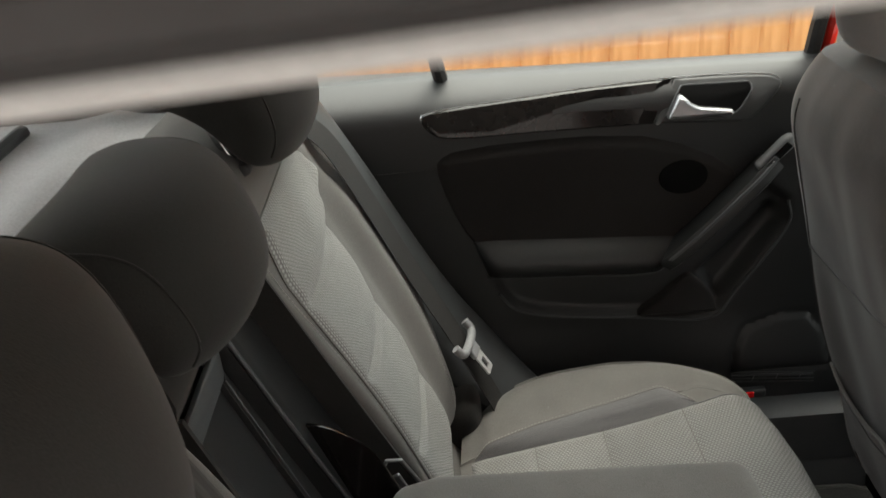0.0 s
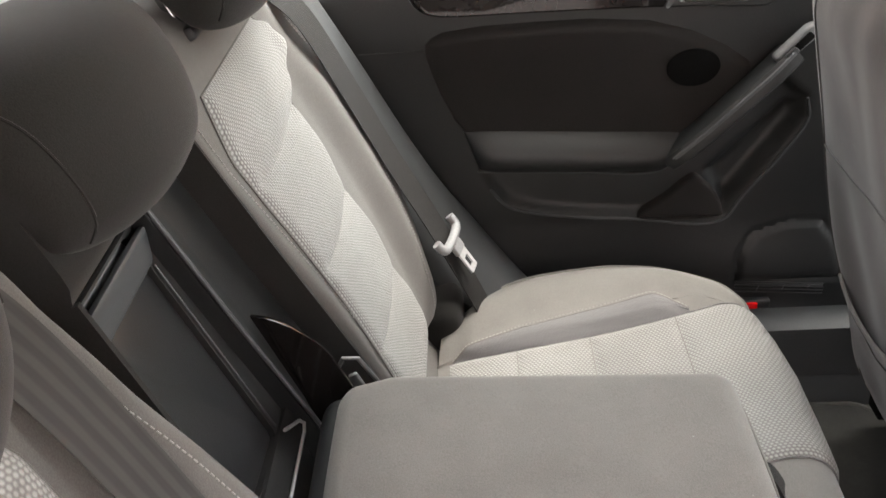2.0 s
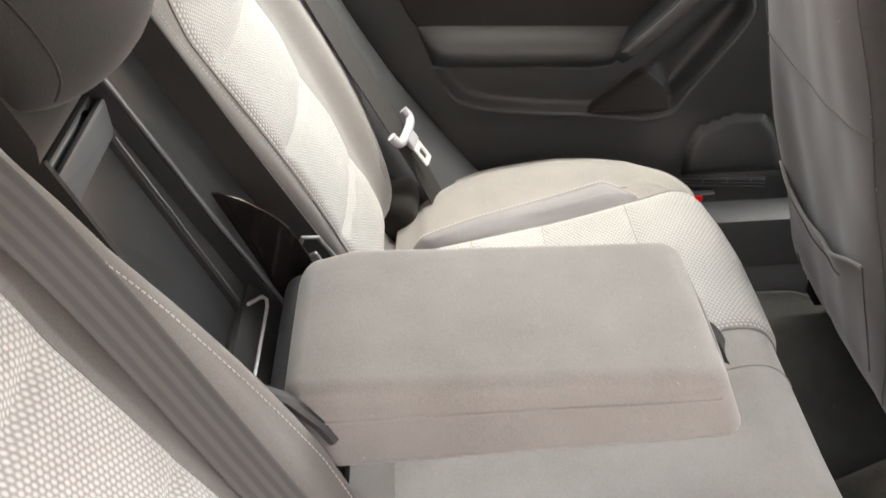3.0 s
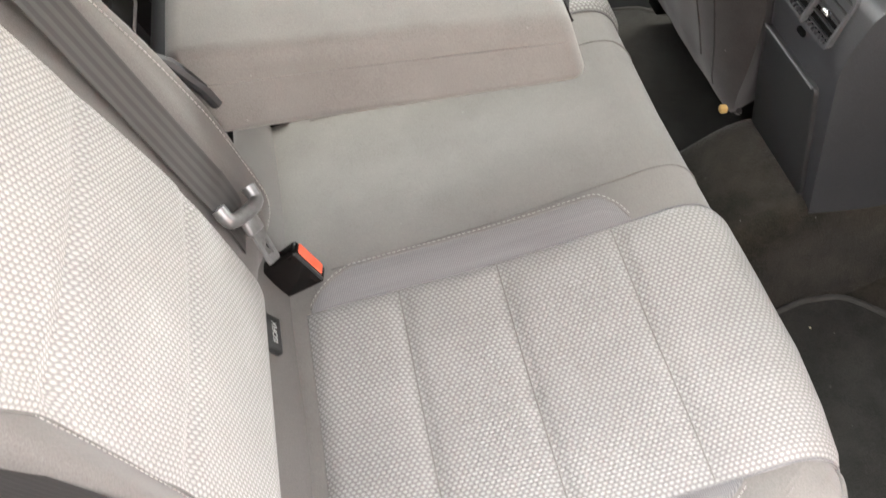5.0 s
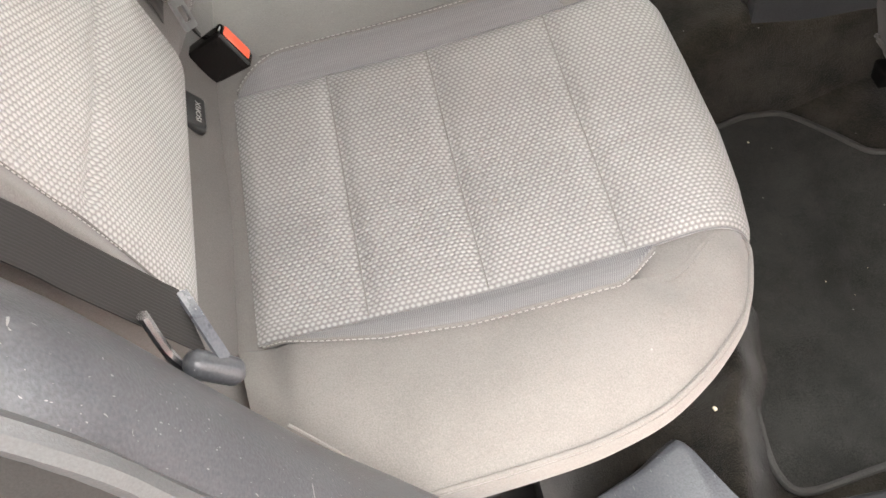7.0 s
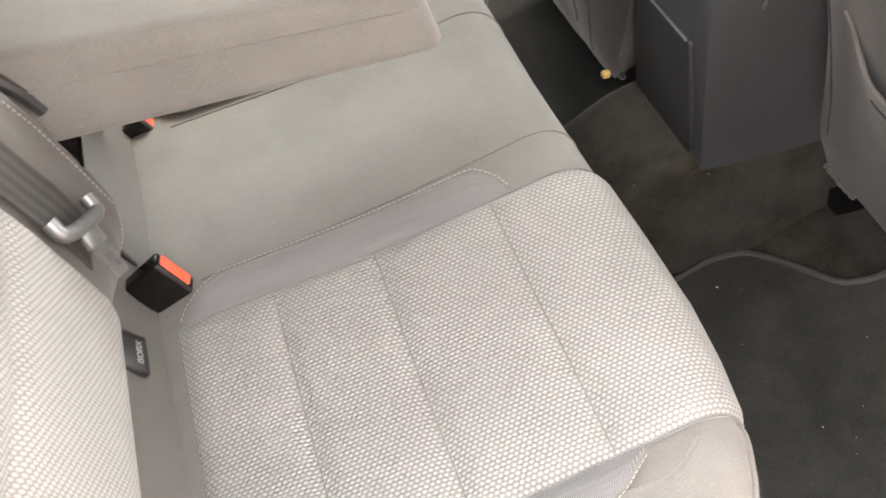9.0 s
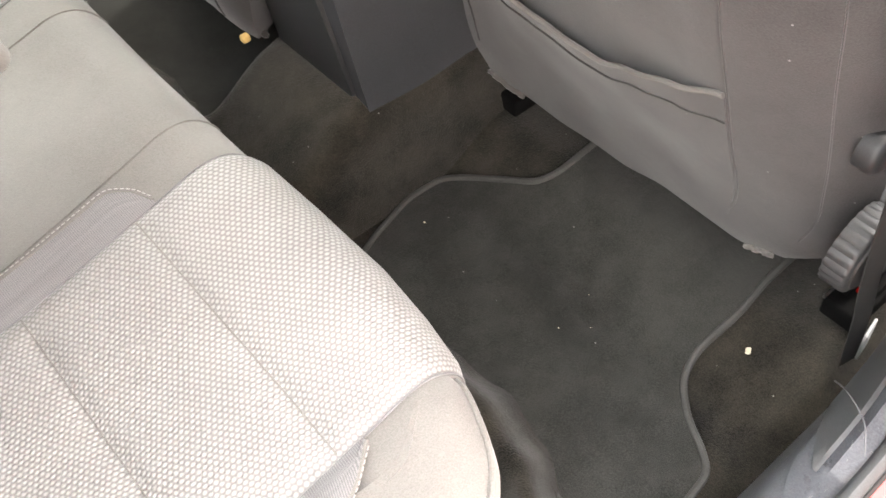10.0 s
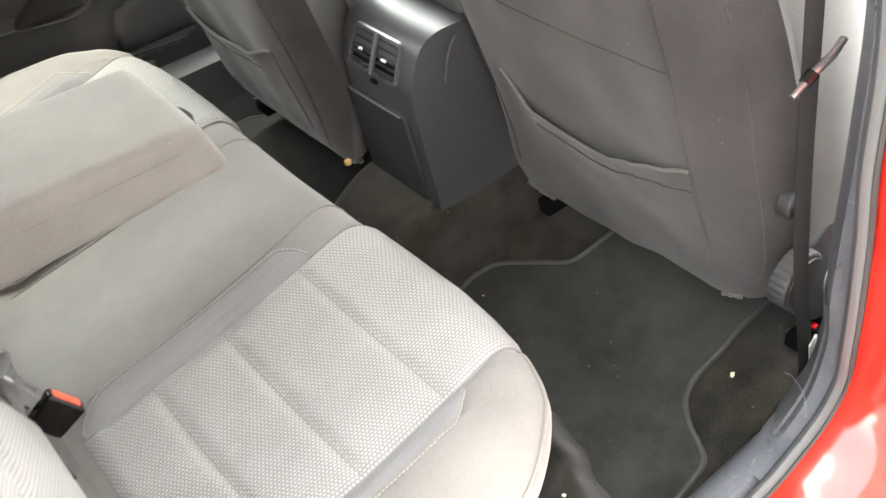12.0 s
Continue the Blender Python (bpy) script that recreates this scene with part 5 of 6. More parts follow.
add("seal_tube", sweep(seal_path, ring(0.009, 10, 0.008), (0, 1, 0)), PLASTIC_GREY, seal)
add("seal_lip", tube([p + Vector((0, -0.008, 0)) for p in seal_path], 0.0035, 6), RUBBER, seal, "black rubber sealing lip")

# pillar belt with key on a ring
fb = thing("front_seat_belt", "black front seat belt hanging beside the driver seat", "seat belt", at=(0.80, -0.60, 0.5))
fb_path = [(0.870, -0.583, 0.36), (0.838, -0.583, 0.47), (0.800, -0.583, 0.58), (0.752, -0.583, 0.775), (0.714, -0.583, 0.96), (0.65, -0.585, 1.25)]
add("webbing", webbing(fb_path, (-0.30, -0.95, 0), 0.020), RUBBER, fb)
add("pale_strip", block((0.862, -0.590, 0.415), (0.020, 0.003, 0.085), 0.001, (0, -22, 10)), PILLAR, fb, "thin pale strip beside the belt foot")
clip = thing("belt_clip", "chrome and black clip hooked on the belt", "clip", at=(0.75, -0.59, 0.86))
add("clip_arm", tube(smooth_line([(0.700, -0.596, 0.904), (0.712, -0.598, 0.912), (0.728, -0.600, 0.919), (0.746, -0.598, 0.926)], 6), 0.0040, 8), STEEL, clip, "chrome clip arm")
add("clip_joint", tube([(0.697, -0.596, 0.902), (0.707, -0.597, 0.909)], 0.0062, 8), GLOSS, clip, "black clip joint")
add("clip_wire", tube([(0.684, -0.594, 0.893), (0.700, -0.596, 0.904)], 0.0030, 8), STEEL, clip, "bright wire end")

# ---- red outer body ----
body = thing("car_shell", "bright red painted car body around the door opening", "car body", at=(0.5, -0.75, 0.35))


def red_skin(u, v):
    q = u * (len(seal_path) - 1)
    i = min(int(q), len(seal_path) - 2)
    e = seal_path[i].lerp(seal_path[i + 1], q - i)
    t = (seal_path[i + 1] - seal_path[i]).normalized()
    inward = Vector((0, 1, 0)).cross(t).normalized()
    away = inward if (inward.x > 0 or inward.z < -0.5) else -inward
    a = v * math.pi * 0.5
    return e + away * (0.010 + 0.05 * (1 - math.cos(a))) + Vector((0, -0.10 * math.sin(a) - 0.008, 0))


add("pillar_skin", slab(red_skin, span(0, 1, 70), span(0, 1, 10), (0.004, 0.004, -0.004)), RED_PAINT, body, "red painted door frame")
add("sill_skin", sweep([(-0.3, 0, 0), (0.3, 0, 0), (1.6, 0, 0)], [(0.684, 0.414), (0.71, 0.408), (0.765, 0.375), (0.785, 0.32), (0.79, 0.20), (0.68, 0.18)], (0, 0, 1)), RED_PAINT, body, "red painted sill")
add("roof_skin", slab(lambda x, y: Vector((x, y, 1.530 - 0.04 * (y / 0.6) ** 4 - 0.05 * ((x - 0.3) / 1.1) ** 2)), span(-1.0, 1.4, 20), span(-0.62, 0.62, 20), (0, 0, -0.012)), RED_PAINT, body, "red painted roof")
# roof rail above the open door
add("roof_rail", sweep([(-0.75, -0.60, 1.42), (-0.2, -0.605, 1.455), (0.3, -0.61, 1.465), (0.9, -0.60, 1.455), (1.3, -0.58, 1.38)], [(-0.03, -0.02), (0.03, -0.03), (0.04, 0.03), (-0.03, 0.03)], (0, 0, 1)), RED_PAINT, body, "red painted roof rail")
rail_seal = thing("roof_seal", "black rubber seal with pale edge under the roof rail", "door seal", at=(0.1, -0.6, 1.42))
add("seal_tube", tube([(-0.75, -0.592, 1.376), (-0.2, -0.595, 1.390), (0.3, -0.597, 1.4165), (0.9, -0.592, 1.40), (1.3, -0.577, 1.33)], 0.0045, 8), RUBBER, rail_seal)
add("pale_lip", tube([(-0.75, -0.592, 1.371), (-0.2, -0.595, 1.3845), (0.3, -0.597, 1.4110), (0.9, -0.592, 1.395), (1.3, -0.577, 1.325)], 0.0011, 8), PILLAR, rail_seal, "pale inner lip")
add("seal_web", slab(lambda u, v: Vector((-0.75 + 2.05 * u, -0.5965 - 0.004 * v, line_table(-0.75 + 2.05 * u, [(-0.75, 1.378), (-0.2, 1.392), (0.3, 1.4185), (0.9, 1.402), (1.3, 1.332)]) + 0.045 * v)), span(0, 1, 12), span(0, 1, 2), (0, -0.003, 0)), RUBBER, rail_seal)
for sgn in (-1, 1):
    add("rear_quarter", slab(lambda u, v: Vector((-0.16 - 0.75 * u, sgn * (0.70 + 0.03 * math.sin(v * 3)), 0.35 + (0.73 - 0.05 * u) * v)), span(0, 1, 8), span(0, 1, 6), (0, -sgn * 0.02, 0)), RED_PAINT, body)
    add("quarter_trim", slab(lambda u, v: Vector((-0.15 - 0.73 * u, sgn * (0.655 - 0.02 * v), 0.45 + 0.66 * v)), span(0, 1, 8), span(0, 1, 6), (0, sgn * 0.02, 0)), PLASTIC_GREY, body, "dark grey rear side trim")
    add("c_pillar", slab(lambda u, v: Vector((-0.16 - 0.40 * u - 0.20 * v, sgn * (0.655 - 0.075 * v), 1.10 + 0.34 * v)), span(0, 1, 6), span(0, 1, 6), (0, -sgn * 0.03, 0)), PILLAR, body, "pale grey pillar trim")

ceiling = part("ceiling", slab(lambda x, y: Vector((x, y, 1.485 - 0.03 * (y / 0.55) ** 4 - 0.04 * ((x - 0.3) / 1.1) ** 2)), span(-0.85, 1.25, 12), span(-0.57, 0.57, 12), (0, 0, 0.02)), HEADLINER)
tagged(ceiling, "pale grey headliner", "ceiling", kind="structure")

# ---- boot: parcel shelf and tailgate ----
shelf = thing("parcel_shelf", "grey felt parcel shelf behind the rear seats", "parcel shelf", at=(-0.5, 0, 0.97))
add("shelf_board", slab(lambda x, y: Vector((x, y, 1.055 + 0.010 * math.exp(-((x + 0.36) / 0.03) ** 2))), span(-0.86, -0.23, 20), span(-0.60, 0.60, 20), (0, 0, -0.02)), SHELF, shelf)
add("shelf_ridge", tube([(-0.47, -0.55, 1.060), (-0.47, 0.55, 1.060)], 0.010, 8), PLASTIC_GREY, shelf)
tail = thing("tailgate", "red tailgate with rear window", "tailgate", at=(-0.9, 0, 0.5))
add("lower_panel", block((-0.93, 0, 0.68), (0.05, 1.26, 0.66), 0.02), RED_PAINT, tail)
add("glass", slab(lambda y, v: Vector((-0.92 + 0.22 * v, y, 1.02 + 0.40 * v)), span(-0.58, 0.58, 8), span(0, 1, 4), (0.004, 0, 0)), GLASS, tail, "rear window glass").visible_shadow = False

# ---- far rear door ----
door = thing("far_rear_door", "closed rear door with dark grey card and gloss trim", "car door", at=(0.3, 0.70, 0.42))
DY = 0.70


def inside(px, pz, poly):
    """Signed distance to a polygon's edge, positive within."""
    best, hit, n = 1e9, False, len(poly)
    for a in range(n):
        (x1, z1), (x2, z2) = poly[a - 1], poly[a]
        dx, dz = x2 - x1, z2 - z1
        t = max(0.0, min(1.0, ((px - x1) * dx + (pz - z1) * dz) / (dx * dx + dz * dz + 1e-12)))
        best = min(best, (px - x1 - t * dx) ** 2 + (pz - z1 - t * dz) ** 2)
        if (z1 > pz) != (z2 > pz) and px < x1 + (pz - z1) / (z2 - z1) * (x2 - x1):
            hit = not hit
    return math.sqrt(best) * (1 if hit else -1)


SCOOP = [(0.130, 0.722), (0.203, 0.717), (0.361, 0.706), (0.405, 0.712), (0.440, 0.735), (0.560, 0.845), (0.602, 0.808), (0.606, 0.770), (0.570, 0.712), (0.526, 0.655), (0.504, 0.618), (0.470, 0.609), (0.432, 0.612), (0.368, 0.622), (0.290, 0.629), (0.214, 0.640), (0.170, 0.656), (0.146, 0.685)]
WELL = [(0.462, 0.690), (0.572, 0.806), (0.598, 0.794), (0.600, 0.768), (0.526, 0.664), (0.500, 0.626)]
GRILLE = [(0.524, 0.505), (0.528, 0.550), (0.545, 0.585), (0.600, 0.603), (0.650, 0.602), (0.676, 0.570), (0.690, 0.505)]


def card(x, z, h=0.0):
    """The door card's face: rolled over at the sill, scooped out under the elbow rest."""
    y = DY - h - 0.010 * math.exp(-((z - 0.95) / 0.09) ** 2) + 0.070 * max(0.0, (z - 0.978) / 0.059) ** 2
    if 0.58 < z < 0.87 and 0.10 < x < 0.63:
        y += 0.013 * ease(inside(x, z, SCOOP), -0.004, 0.012) + 0.016 * ease(inside(x, z, WELL), 0.0, 0.018)
    if z < 0.62 and x > 0.5:
        y += 0.004 * math.exp(-(inside(x, z, GRILLE) / 0.004) ** 2) - 0.003 * ease(inside(x, z, GRILLE), 0.0, 0.012)
    y -= 0.016 * ease(0.62 - z, 0.0, 0.10)
    return Vector((x, y, z))


CARD_X = [(0.42, 0.15), (0.522, 0.10), (0.606, 0.05), (0.715, 0.0), (0.817, -0.05), (0.904, -0.10), (0.97, -0.13), (1.037, -0.165)]
add("door_card", slab(lambda z, f: card(line_table(z, CARD_X) + (0.72 - line_table(z, CARD_X)) * f, z - 0.017 * f * ease(z, 0.95, 1.037)), span(0.42, 1.037, 110), span(0, 1, 110), (0, 0.03, 0)), DOOR_PLASTIC, door, "dark grey moulded door card")
add("card_seam", tube([card(x, 0.906, 0.001) for x in span(-0.03, 0.062, 8)], 0.0012, 6), RUBBER, door)
# gloss strip with the handle bezel in one outline
EDGE = smooth_line([(0.387, 0.952, 0), (0.231, 0.954, 0), (0.115, 0.954, 0), (0.074, 0.958, 0), (0.055, 0.970, 0), (0.047, 0.985, 0), (0.052, 0.995, 0), (0.090, 0.9985, 0), (0.173, 1.003, 0), (0.287, 1.009, 0), (0.419, 1.012, 0)], 6)
strip_line = [(p.x, p.y) for p in EDGE]
bulge = lambda x, z, h: card(x, z, h + 0.006 * max(0.0, 1 - ((z - 0.983) / 0.032) ** 2))
strip = add("trim_strip", prism(strip_line, bulge, 0.006, 0.003, 3), GLOSS, door, "gloss black trim strip")
bez = [(p.x, p.y) for p in smooth_line([(0.421, 1.012, 0), (0.480, 1.0115, 0), (0.529, 1.010, 0), (0.562, 1.007, 0), (0.575, 0.999, 0), (0.572, 0.990, 0), (0.551, 0.967, 0), (0.530, 0.949, 0), (0.508, 0.946, 0), (0.440, 0.950, 0), (0.389, 0.952, 0)], 5)]
add("handle_bezel", prism(bez, lambda x, z, h: card(x, z, h), 0.008, 0.004, 3), DOOR_PLASTIC, door, "dark handle surround")
add("trim_edge", tube([card(p.x, p.y, 0.007) for p in EDGE[24:]] + [card(p[0], p[1], 0.007) for p in bez[:20]], 0.0012, 6), CHROME, strip, "thin chrome edge")
bowl = round_poly([(0.403, 0.961), (0.428, 1.004), (0.529, 1.002), (0.531, 0.993), (0.512, 0.965), (0.499, 0.957)], 0.006, 4)
# raised flat black patch stands for the shade inside the hollow bowl
add("handle_bowl", prism(bowl, lambda x, z, h: card(x, z, h + 0.007), 0.003, 0.001), HOLE, door, "flat black patch for the shaded handle bowl")
add("bowl_rim", tube([card(p.x, p.y, 0.0095) for p in bowl], 0.0016, 6, closed=True), TRIM_HIGHLIGHT, door, "worn satin bowl rim")
lever = round_poly([(0.404, 0.961), (0.423, 0.995), (0.432, 0.990), (0.440, 0.981), (0.452, 0.975), (0.500, 0.968), (0.503, 0.963), (0.496, 0.958)], 0.005, 4)
add("pull_handle", prism(lever, lambda x, z, h: card(x, z, h + 0.010), 0.012, 0.006, 4), SATIN, door, "satin chrome pull handle")
# padded cloth insert
INS_TOP = [(0.062, 0.915), (0.072, 0.926), (0.088, 0.934), (0.144, 0.940), (0.22, 0.942), (0.29, 0.942), (0.371, 0.935), (0.431, 0.917), (0.480, 0.892), (0.512, 0.868), (0.516, 0.860)]
INS_LOW = [(0.062, 0.905), (0.072, 0.868), (0.082, 0.838), (0.100, 0.796), (0.115, 0.776), (0.25, 0.762), (0.420, 0.745), (0.436, 0.756), (0.500, 0.816), (0.510, 0.835), (0.516, 0.858)]


def pad(u, v):
    x = 0.062 + 0.454 * u
    lo, hi = line_table(x, INS_LOW), line_table(x, INS_TOP)
    z = lo + (hi - lo) * v
    e = min(hi - z, (x - 0.062) * 0.9, (0.520 - x) * 0.9, (z - lo) + 0.01)
    return card(x, z, -0.004 + 0.013 * min(1.0, max(0.0, e) / 0.016) ** 0.5)


add("cloth_insert", slab(pad, [0.5 - 0.5 * math.cos(q) for q in span(0, math.pi, 60)], [0.5 - 0.5 * math.cos(q) for q in span(0, math.pi, 40)], (0, 0.012, 0)), CLOTH_DOOR, door, "black cloth door insert")
spk = [(0.434 + 0.037 * math.cos(a), 0.864 + 0.028 * math.sin(a)) for a in span(0, 2 * math.pi, 40)[:-1]]
speaker = add("speaker_grille", prism(spk, lambda x, z, h: card(x, z, h + 0.009), 0.0025, 0.0015), HOLE, door, "round black speaker grille")


# padded elbow rest
def elbow(u, v):
    lo, hi = 0.722 - 0.014 * u, 0.788 - 0.020 * u
    z = lo + (hi - lo) * v
    x0, x1 = 0.108 + 0.022 * (1 - v), 0.408 + 0.030 * v
    r = 0.030 * max(0.0, 1.0 - abs(2 * u - 1) ** 10) ** 0.5 * max(0.0, math.sin(math.pi * min(1.0, 0.20 + 0.80 * v))) ** 1.2
    return Vector((x0 + (x1 - x0) * u, DY - 0.006 - r, z))


add("elbow_rest", slab(elbow, [0.5 - 0.5 * math.cos(q) for q in span(0, math.pi, 50)], span(0, 1, 26), (0, 0.03, 0)), DOOR_PLASTIC, door, "padded dark grey elbow rest")
# paler tube puts in the thin highlight along the elbow rest's lower seam
add("elbow_seam", tube(smooth_line([(0.128, DY - 0.014, 0.719), (0.203, DY - 0.017, 0.716), (0.30, DY - 0.017, 0.710), (0.361, DY - 0.017, 0.705), (0.396, DY - 0.018, 0.709), (0.420, DY - 0.024, 0.728)], 6), 0.0018, 6), PLASTIC_GREY, door, "lower seam of the elbow rest, paler for its highlight")
# diagonal grab handle: a flat upper face and a dark under face
grab = smooth_line([(0.408, DY - 0.026, 0.726), (0.422, DY - 0.040, 0.745), (0.462, DY - 0.048, 0.786), (0.505, DY - 0.050, 0.830), (0.540, DY - 0.046, 0.862), (0.566, DY - 0.036, 0.885)], 8)
add("grab_handle", sweep(grab, [(-0.012, -0.034), (0.010, -0.034), (0.0135, -0.028), (0.0135, 0.004), (0.009, 0.009), (-0.006, 0.009), (-0.012, 0.004)], (0, -1, 0)), DOOR_PLASTIC, door, "diagonal dark grey grab handle")
add("grab_edge", sweep([p + Vector((-0.004, -0.0095, 0.004)) for p in grab[4:]], [(-0.0030, -0.002), (0.0030, -0.002), (0.0022, 0.001), (-0.0022, 0.001)], (0, -1, 0)), TRIM_HIGHLIGHT, door, "paler upper edge of the grab handle")
plate = lambda x, z, h: Vector((x, DY - 0.026 - h - (0.57 - x) * 0.15, z))
sw = round_poly([(0.532, 0.882), (0.546, 0.868), (0.593, 0.906), (0.597, 0.917), (0.588, 0.925), (0.576, 0.922)], 0.007, 4)
switch = add("switch_plate", prism(sw, plate, 0.014, 0.005, 3), SWITCH, door, "grey window switch plate")
well = lambda x, z, h: plate(x, z, 0.0135 + h)
# the well's dark hollow is a flat black patch on the plate
add("switch_well", prism(round_poly([(0.546, 0.884), (0.555, 0.877), (0.588, 0.908), (0.579, 0.916)], 0.003), well, 0.0015, 0.0005), HOLE, switch)
add("switch_button", prism(round_poly([(0.547, 0.885), (0.555, 0.879), (0.568, 0.891), (0.560, 0.897)], 0.002), well, 0.005, 0.0015), PLASTIC, switch, "black rocker switch")
add("button_mark", prism(round_poly([(0.5565, 0.888), (0.5585, 0.886), (0.5605, 0.888), (0.5585, 0.890)], 0.0006), lambda x, z, h: well(x, z, 0.005 + h), 0.0005, 0.0002), WHITE, switch, "small white window symbol")
# pocket flap
lid = smooth_line([(0.369, 0.622, 0), (0.410, 0.656, 0), (0.448, 0.687, 0), (0.468, 0.676, 0), (0.487, 0.655, 0), (0.497, 0.630, 0), (0.492, 0.617, 0), (0.432, 0.613, 0)], 5, True)
add("pocket_flap", prism([(p.x, p.y) for p in lid], lambda x, z, h: Vector((x, DY + 0.016 - h, z)), 0.021, 0.006, 3), CLOTH_DOOR, door, "black pocket flap")
rim_pts = smooth_line([(x, z, 0) for x, z in SCOOP[6:]], 6)
# rim coloured paler than the card for light caught on the upward ledge
add("pocket_lip", tube([Vector((p.x, DY - 0.0015 - 0.016 * ease(0.622 - p.y, 0.0, 0.10), p.y - 0.003)) for p in rim_pts], 0.0024, 8), PLASTIC_GREY, door, "smooth rim of the door pocket, paler for its highlight")
for zz in (0.482, 0.488, 0.494, 0.500):
    add("grille_slot", block((0.594, card(0.594, zz).y - 0.001, zz), (0.14, 0.004, 0.0018), 0.0007, (0, 4.5, 0)), DOOR_PLASTIC, door)
add("slot_edge", tube([card(x, 0.503 - 0.08 * (x - 0.525), 0.001) for x in span(0.525, 0.662, 8)], 0.0010, 6), TRIM_HIGHLIGHT, door, "paler edge along the slots")
for x in (0.56, 0.60, 0.64):
    add("slot_mark", block((x, card(x, 0.492).y - 0.003, 0.493), (0.0012, 0.001, 0.010), 0.0004, (0, 20, 0)), SWITCH, door)
add("reflector_holder", block((0.555, DY - 0.030, 0.473), (0.046, 0.014, 0.016), 0.004), PLASTIC, door)
add("door_reflector", block((0.546, DY - 0.037, 0.473), (0.022, 0.006, 0.011), 0.002), RED_LENS, door, "small red door reflector")
add("lower_card", slab(lambda x, z: Vector((x, DY + 0.004, z)), span(0.15, 0.72, 6), span(0.32, 0.50, 4), (0, 0.02, 0)), DOOR_PLASTIC, door)
add("lower_ledge", sweep([(0.24, DY - 0.03, 0.440), (0.50, DY - 0.03, 0.440), (0.80, DY - 0.03, 0.440)], [(-0.025, -0.09), (0.035, -0.09), (0.032, 0.0), (0.015, 0.010), (-0.025, 0.012)], (0, 0, 1)), PLASTIC_GREY, door, "grey sill ledge")
# window frame and pane; the side leans in towards the roof
lean = lambda z: DY + 0.050 - 0.16 * (z - 1.03) / 0.4
for nm, pts, r in (("frame_front", [(0.640, lean(1.01), 1.01), (0.636, lean(1.2), 1.2), (0.61, lean(1.44), 1.44)], 0.012), ("frame_top", [(0.61, lean(1.44), 1.44), (0.25, lean(1.46), 1.46), (-0.10, lean(1.42), 1.42)], 0.014), ("frame_rear", [(-0.15, lean(1.02), 1.02), (-0.20, lean(1.10), 1.10), (-0.24, lean(1.2), 1.2), (-0.10, lean(1.42), 1.42)], 0.014), ("quarter_bar", [(0.082, lean(1.02), 1.02), (0.062, lean(1.12), 1.12), (0.0, lean(1.43), 1.43)], 0.011)):
    add(nm, tube(smooth_line(pts, 5), r, 8), RUBBER, door, "black window frame")
add("door_edge", tube(smooth_line([(0.662, lean(0.99), 0.99), (0.659, lean(1.2), 1.2), (0.635, lean(1.44), 1.44)], 5), 0.010, 8), RED_PAINT, door, "red painted door edge")
add("pane", slab(lambda x, z: Vector((x, lean(z), z)), span(-0.14, 0.64, 6), span(1.00, 1.44, 6), (0, 0.004, 0)), GLASS, door, "clear window pane").visible_shadow = False
add("outer_skin", slab(lambda x, z: Vector((x, DY + 0.085 - 0.08 * (z - 0.7) ** 2, z)), span(-0.16, 0.66, 6), span(0.29, 0.985, 8), (0, 0.01, 0)), RED_PAINT, door, "red outer skin")

# far B-pillar and front door
fp = thing("far_b_pillar", "pale grey pillar trim behind the passenger seat", "pillar trim", at=(0.72, 0.68, 0.4))
add("pillar_trim", slab(lambda u, z: Vector((0.665 + 0.13 * u - 0.06 * (z - 1.0) * (z > 1), (0.70 - 0.16 * max(0, z - 1.0) / 0.4) - 0.03 * math.sin(u * math.pi), z)), span(0, 1, 10), span(1.02, 1.46, 10), (0, 0.04, 0)), PILLAR, fp)
add("lower_trim", slab(lambda u, z: Vector((0.70 + 0.13 * u, 0.70 - 0.03 * math.sin(u * math.pi), z)), span(0, 1, 8), span(0.28, 1.02, 12), (0, 0.04, 0)), PLASTIC_GREY, fp, "dark grey lower pillar trim")
fd = thing("far_front_door", "closed passenger door with dark grey card", "car door", at=(1.2, 0.70, 0.42))
add("door_card", block((1.24, 0.715, 0.69), (0.88, 0.03, 0.62), 0.01), PLASTIC_GREY, fd)
add("pane", slab(lambda x, z: Vector((x, lean(z), z)), span(0.80, 1.55, 4), span(0.99, 1.36, 4), (0, 0.004, 0)), GLASS, fd, "clear window pane").visible_shadow = False

far_sill = thing("far_door_sill", "dark grey plastic sill under the closed doors", "door sill", at=(0.9, 0.68, 0.34))
add("sill_trim", sweep([(0.15, 0, 0), (0.6, 0, 0), (1.75, 0, 0)], [(-0.63, 0.25), (-0.635, 0.345), (-0.65, 0.375), (-0.69, 0.392), (-0.76, 0.392), (-0.76, 0.20), (-0.64, 0.20)], (0, 0, 1)), PLASTIC_GREY, far_sill)
pan = part("floor_pan", slab(lambda x, y: Vector((x, y, 0.225)), span(-0.95, 1.9, 2), span(-0.70, 0.72, 2), (0, 0, -0.03)), RUBBER)
tagged(pan, "black underbody floor pan", "floor pan", kind="structure")
# windscreen end
dash = thing("dashboard", "black plastic dashboard below the windscreen", "dashboard", at=(1.7, 0, 0.5))
add("dash_body", block((1.72, 0, 0.72), (0.30, 1.32, 0.50), 0.05, n=4), PLASTIC, dash)
screen = thing("windscreen", "clear curved windscreen above the dashboard", "windscreen", at=(1.6, 0, 1.0))
add("glass", slab(lambda y, v: Vector((1.75 - 0.50 * v, y, 0.97 + 0.40 * v)), span(-0.60, 0.60, 6), span(0, 1, 4), (0.004, 0, 0.003)), GLASS, screen).visible_shadow = False
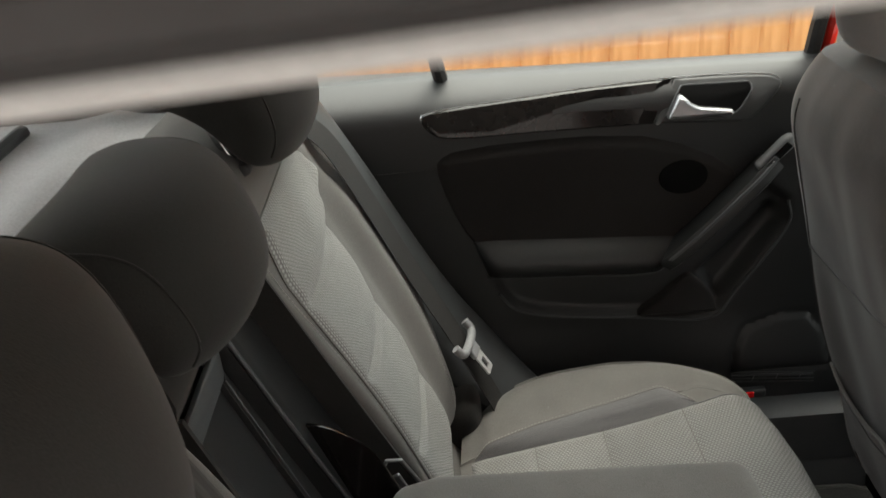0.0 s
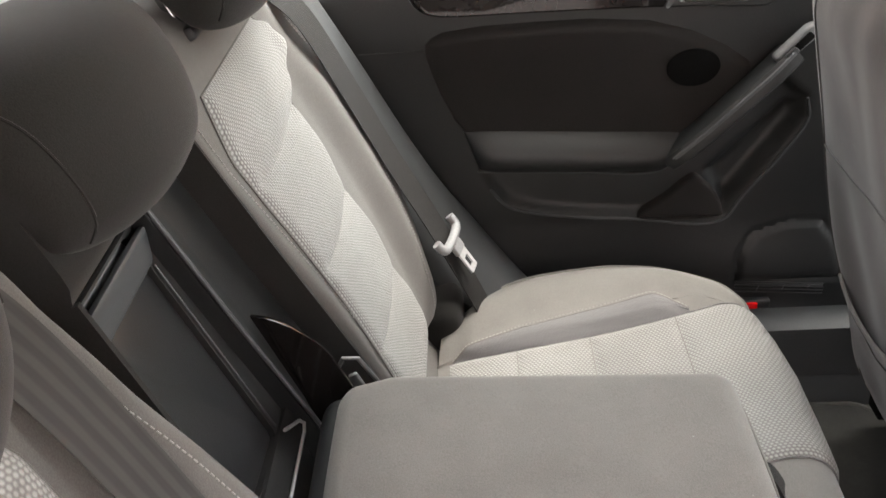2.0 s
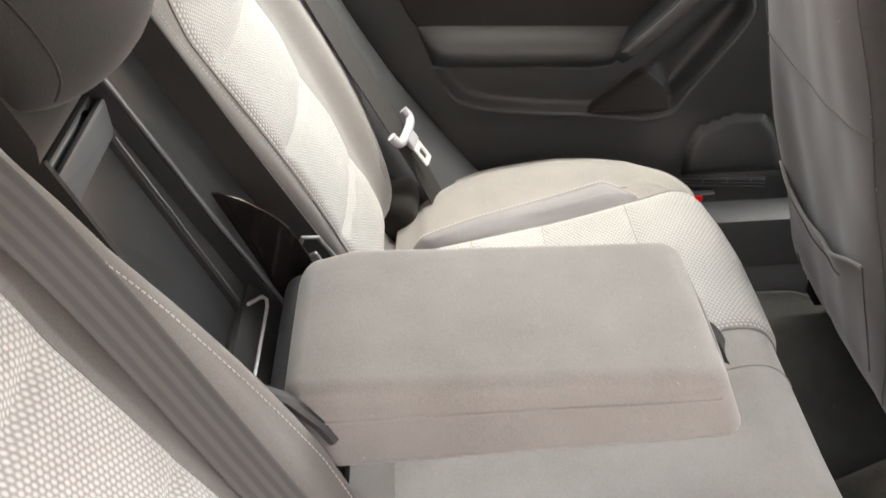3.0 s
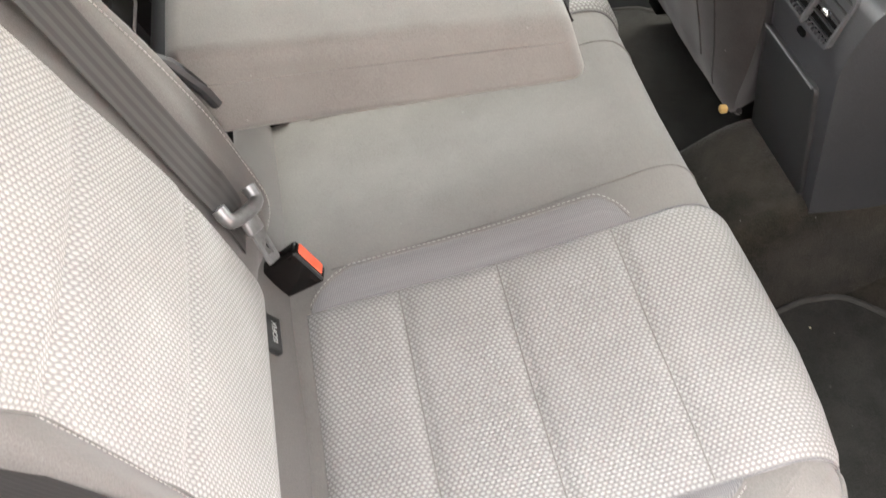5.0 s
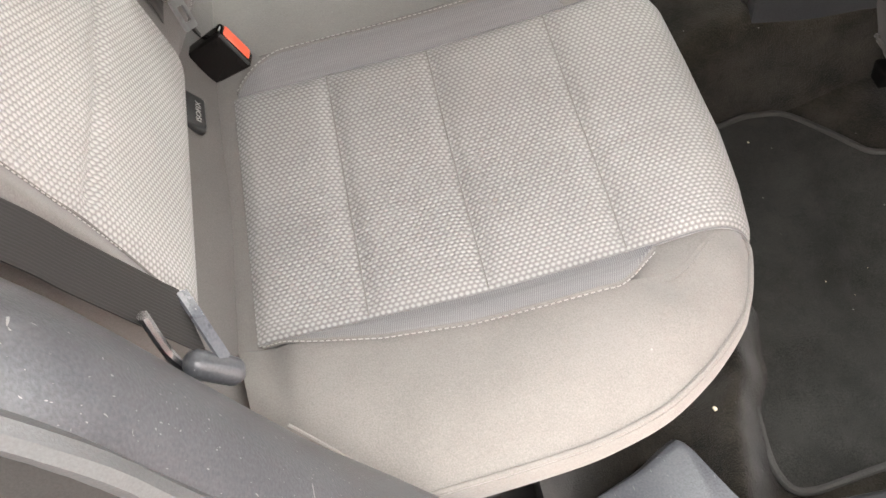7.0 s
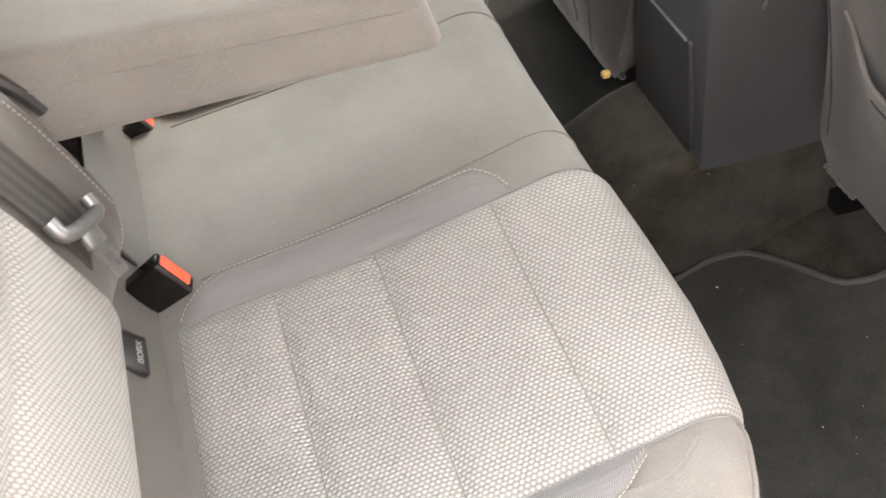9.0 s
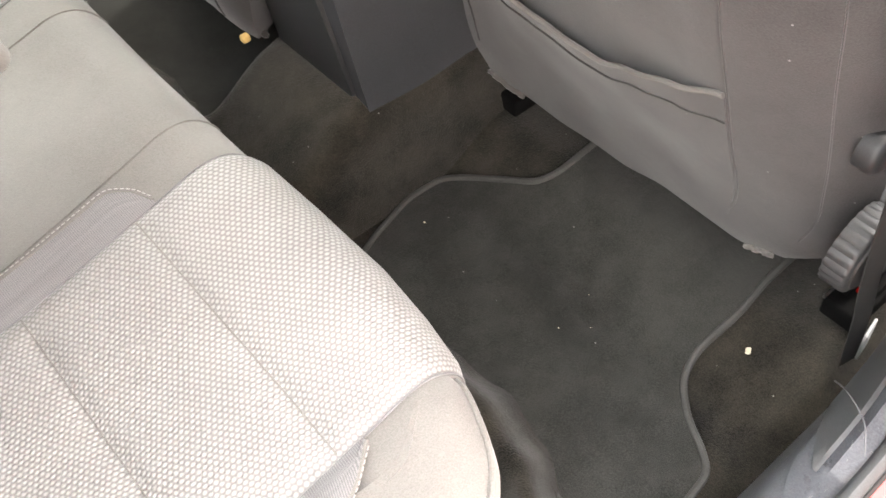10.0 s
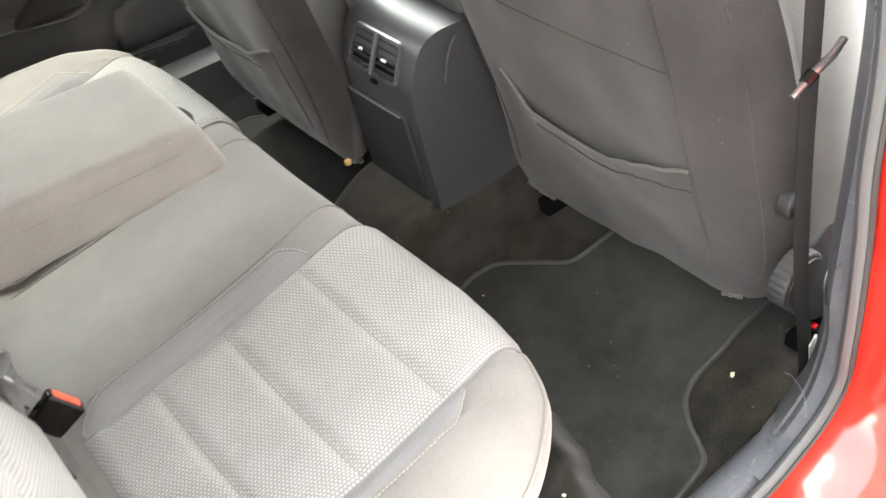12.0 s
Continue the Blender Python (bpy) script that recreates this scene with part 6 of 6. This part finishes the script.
fdr = thing("near_front_door", "red driver door with dark card", "car door", at=(1.25, -0.72, 0.42))
add("door_card", block((1.27, -0.725, 0.66), (0.80, 0.04, 0.68), 0.012), PLASTIC_GREY, fdr)
add("outer_skin", block((1.27, -0.775, 0.64), (0.84, 0.03, 0.70), 0.012), RED_PAINT, fdr)

# ---- litter ----
def crumb(x, y, z, r, label="small pale crumb on the carpet"):
    g = rbox(2 * r, 1.5 * r, 1.2 * r, r * 0.5, 2, 1)
    o = part("crumb", moved(warped(g, lambda p: p + Vector(noise.noise_vector(p * 300 + Vector((x, y, z)) * 50)) * r * 0.3), pose(x, y, z + r * 0.55, 0, 0, x * 900)), CRUMB)
    return tagged(o, label, "crumb", "crumbs on the floor")


crumb(0.832, -0.500, floor_z(0.832, -0.500), 0.0037, "pale crumb on the brown carpet")
crumb(0.710, -0.111, floor_z(0.710, -0.111) + 0.007, 0.0014, "tiny pale speck on the mat")
crumb(0.522, -0.474, floor_z(0.522, -0.474), 0.0026, "small orange crumb on the rolled carpet")
for i in range(6):
    x, y = 0.64 + 0.26 * random.random(), -0.50 + 0.36 * random.random()
    crumb(x, y, floor_z(x, y) + 0.007, 0.0006 + 0.0005 * random.random(), "tiny pale speck on the mat")

# ---- outside ----
ground = part("ground", slab(lambda x, y: Vector((x, y, 0)), span(-60, 60, 4), span(-60, 60, 4), (0, 0, -0.1)), CONCRETE)
tagged(ground, "pale grey driveway ground", "ground", kind="structure")
# unseen wall, added only to cut low sky light through the open door
house = part("wall_light_block", slab(lambda x, z: Vector((x, -2.7, z)), span(-9, 9, 6), span(-0.05, 2.9, 4), (0, -0.25, 0)), RENDER)
tagged(house, "unseen brown wall added to block low sky light", "house wall", kind="structure")
fence = thing("garden_fence", "orange stained close-board garden fence", "fence", at=(0.2, 2.3, 0))
bx = -3.0
board_geo = [moved(rbox(0.100, 0.018, 1.85, 0.003, 1, 1), pose(0, 0, 0.93))]
while bx < 3.4:
    o = part("board", board_geo[0], FENCE, fence)
    o.location = (bx - 0.2, 0.006 * (random.random() - 0.5), 0.02 * random.random())
    o.rotation_euler = (0, radians(random.uniform(-0.3, 0.3)), radians(random.uniform(2, 4)))
    bx += 0.094
for zz in (0.35, 0.95, 1.6):
    add("rail", block((0.2, 2.34, zz), (6.6, 0.04, 0.07), 0.005), FENCE, fence)
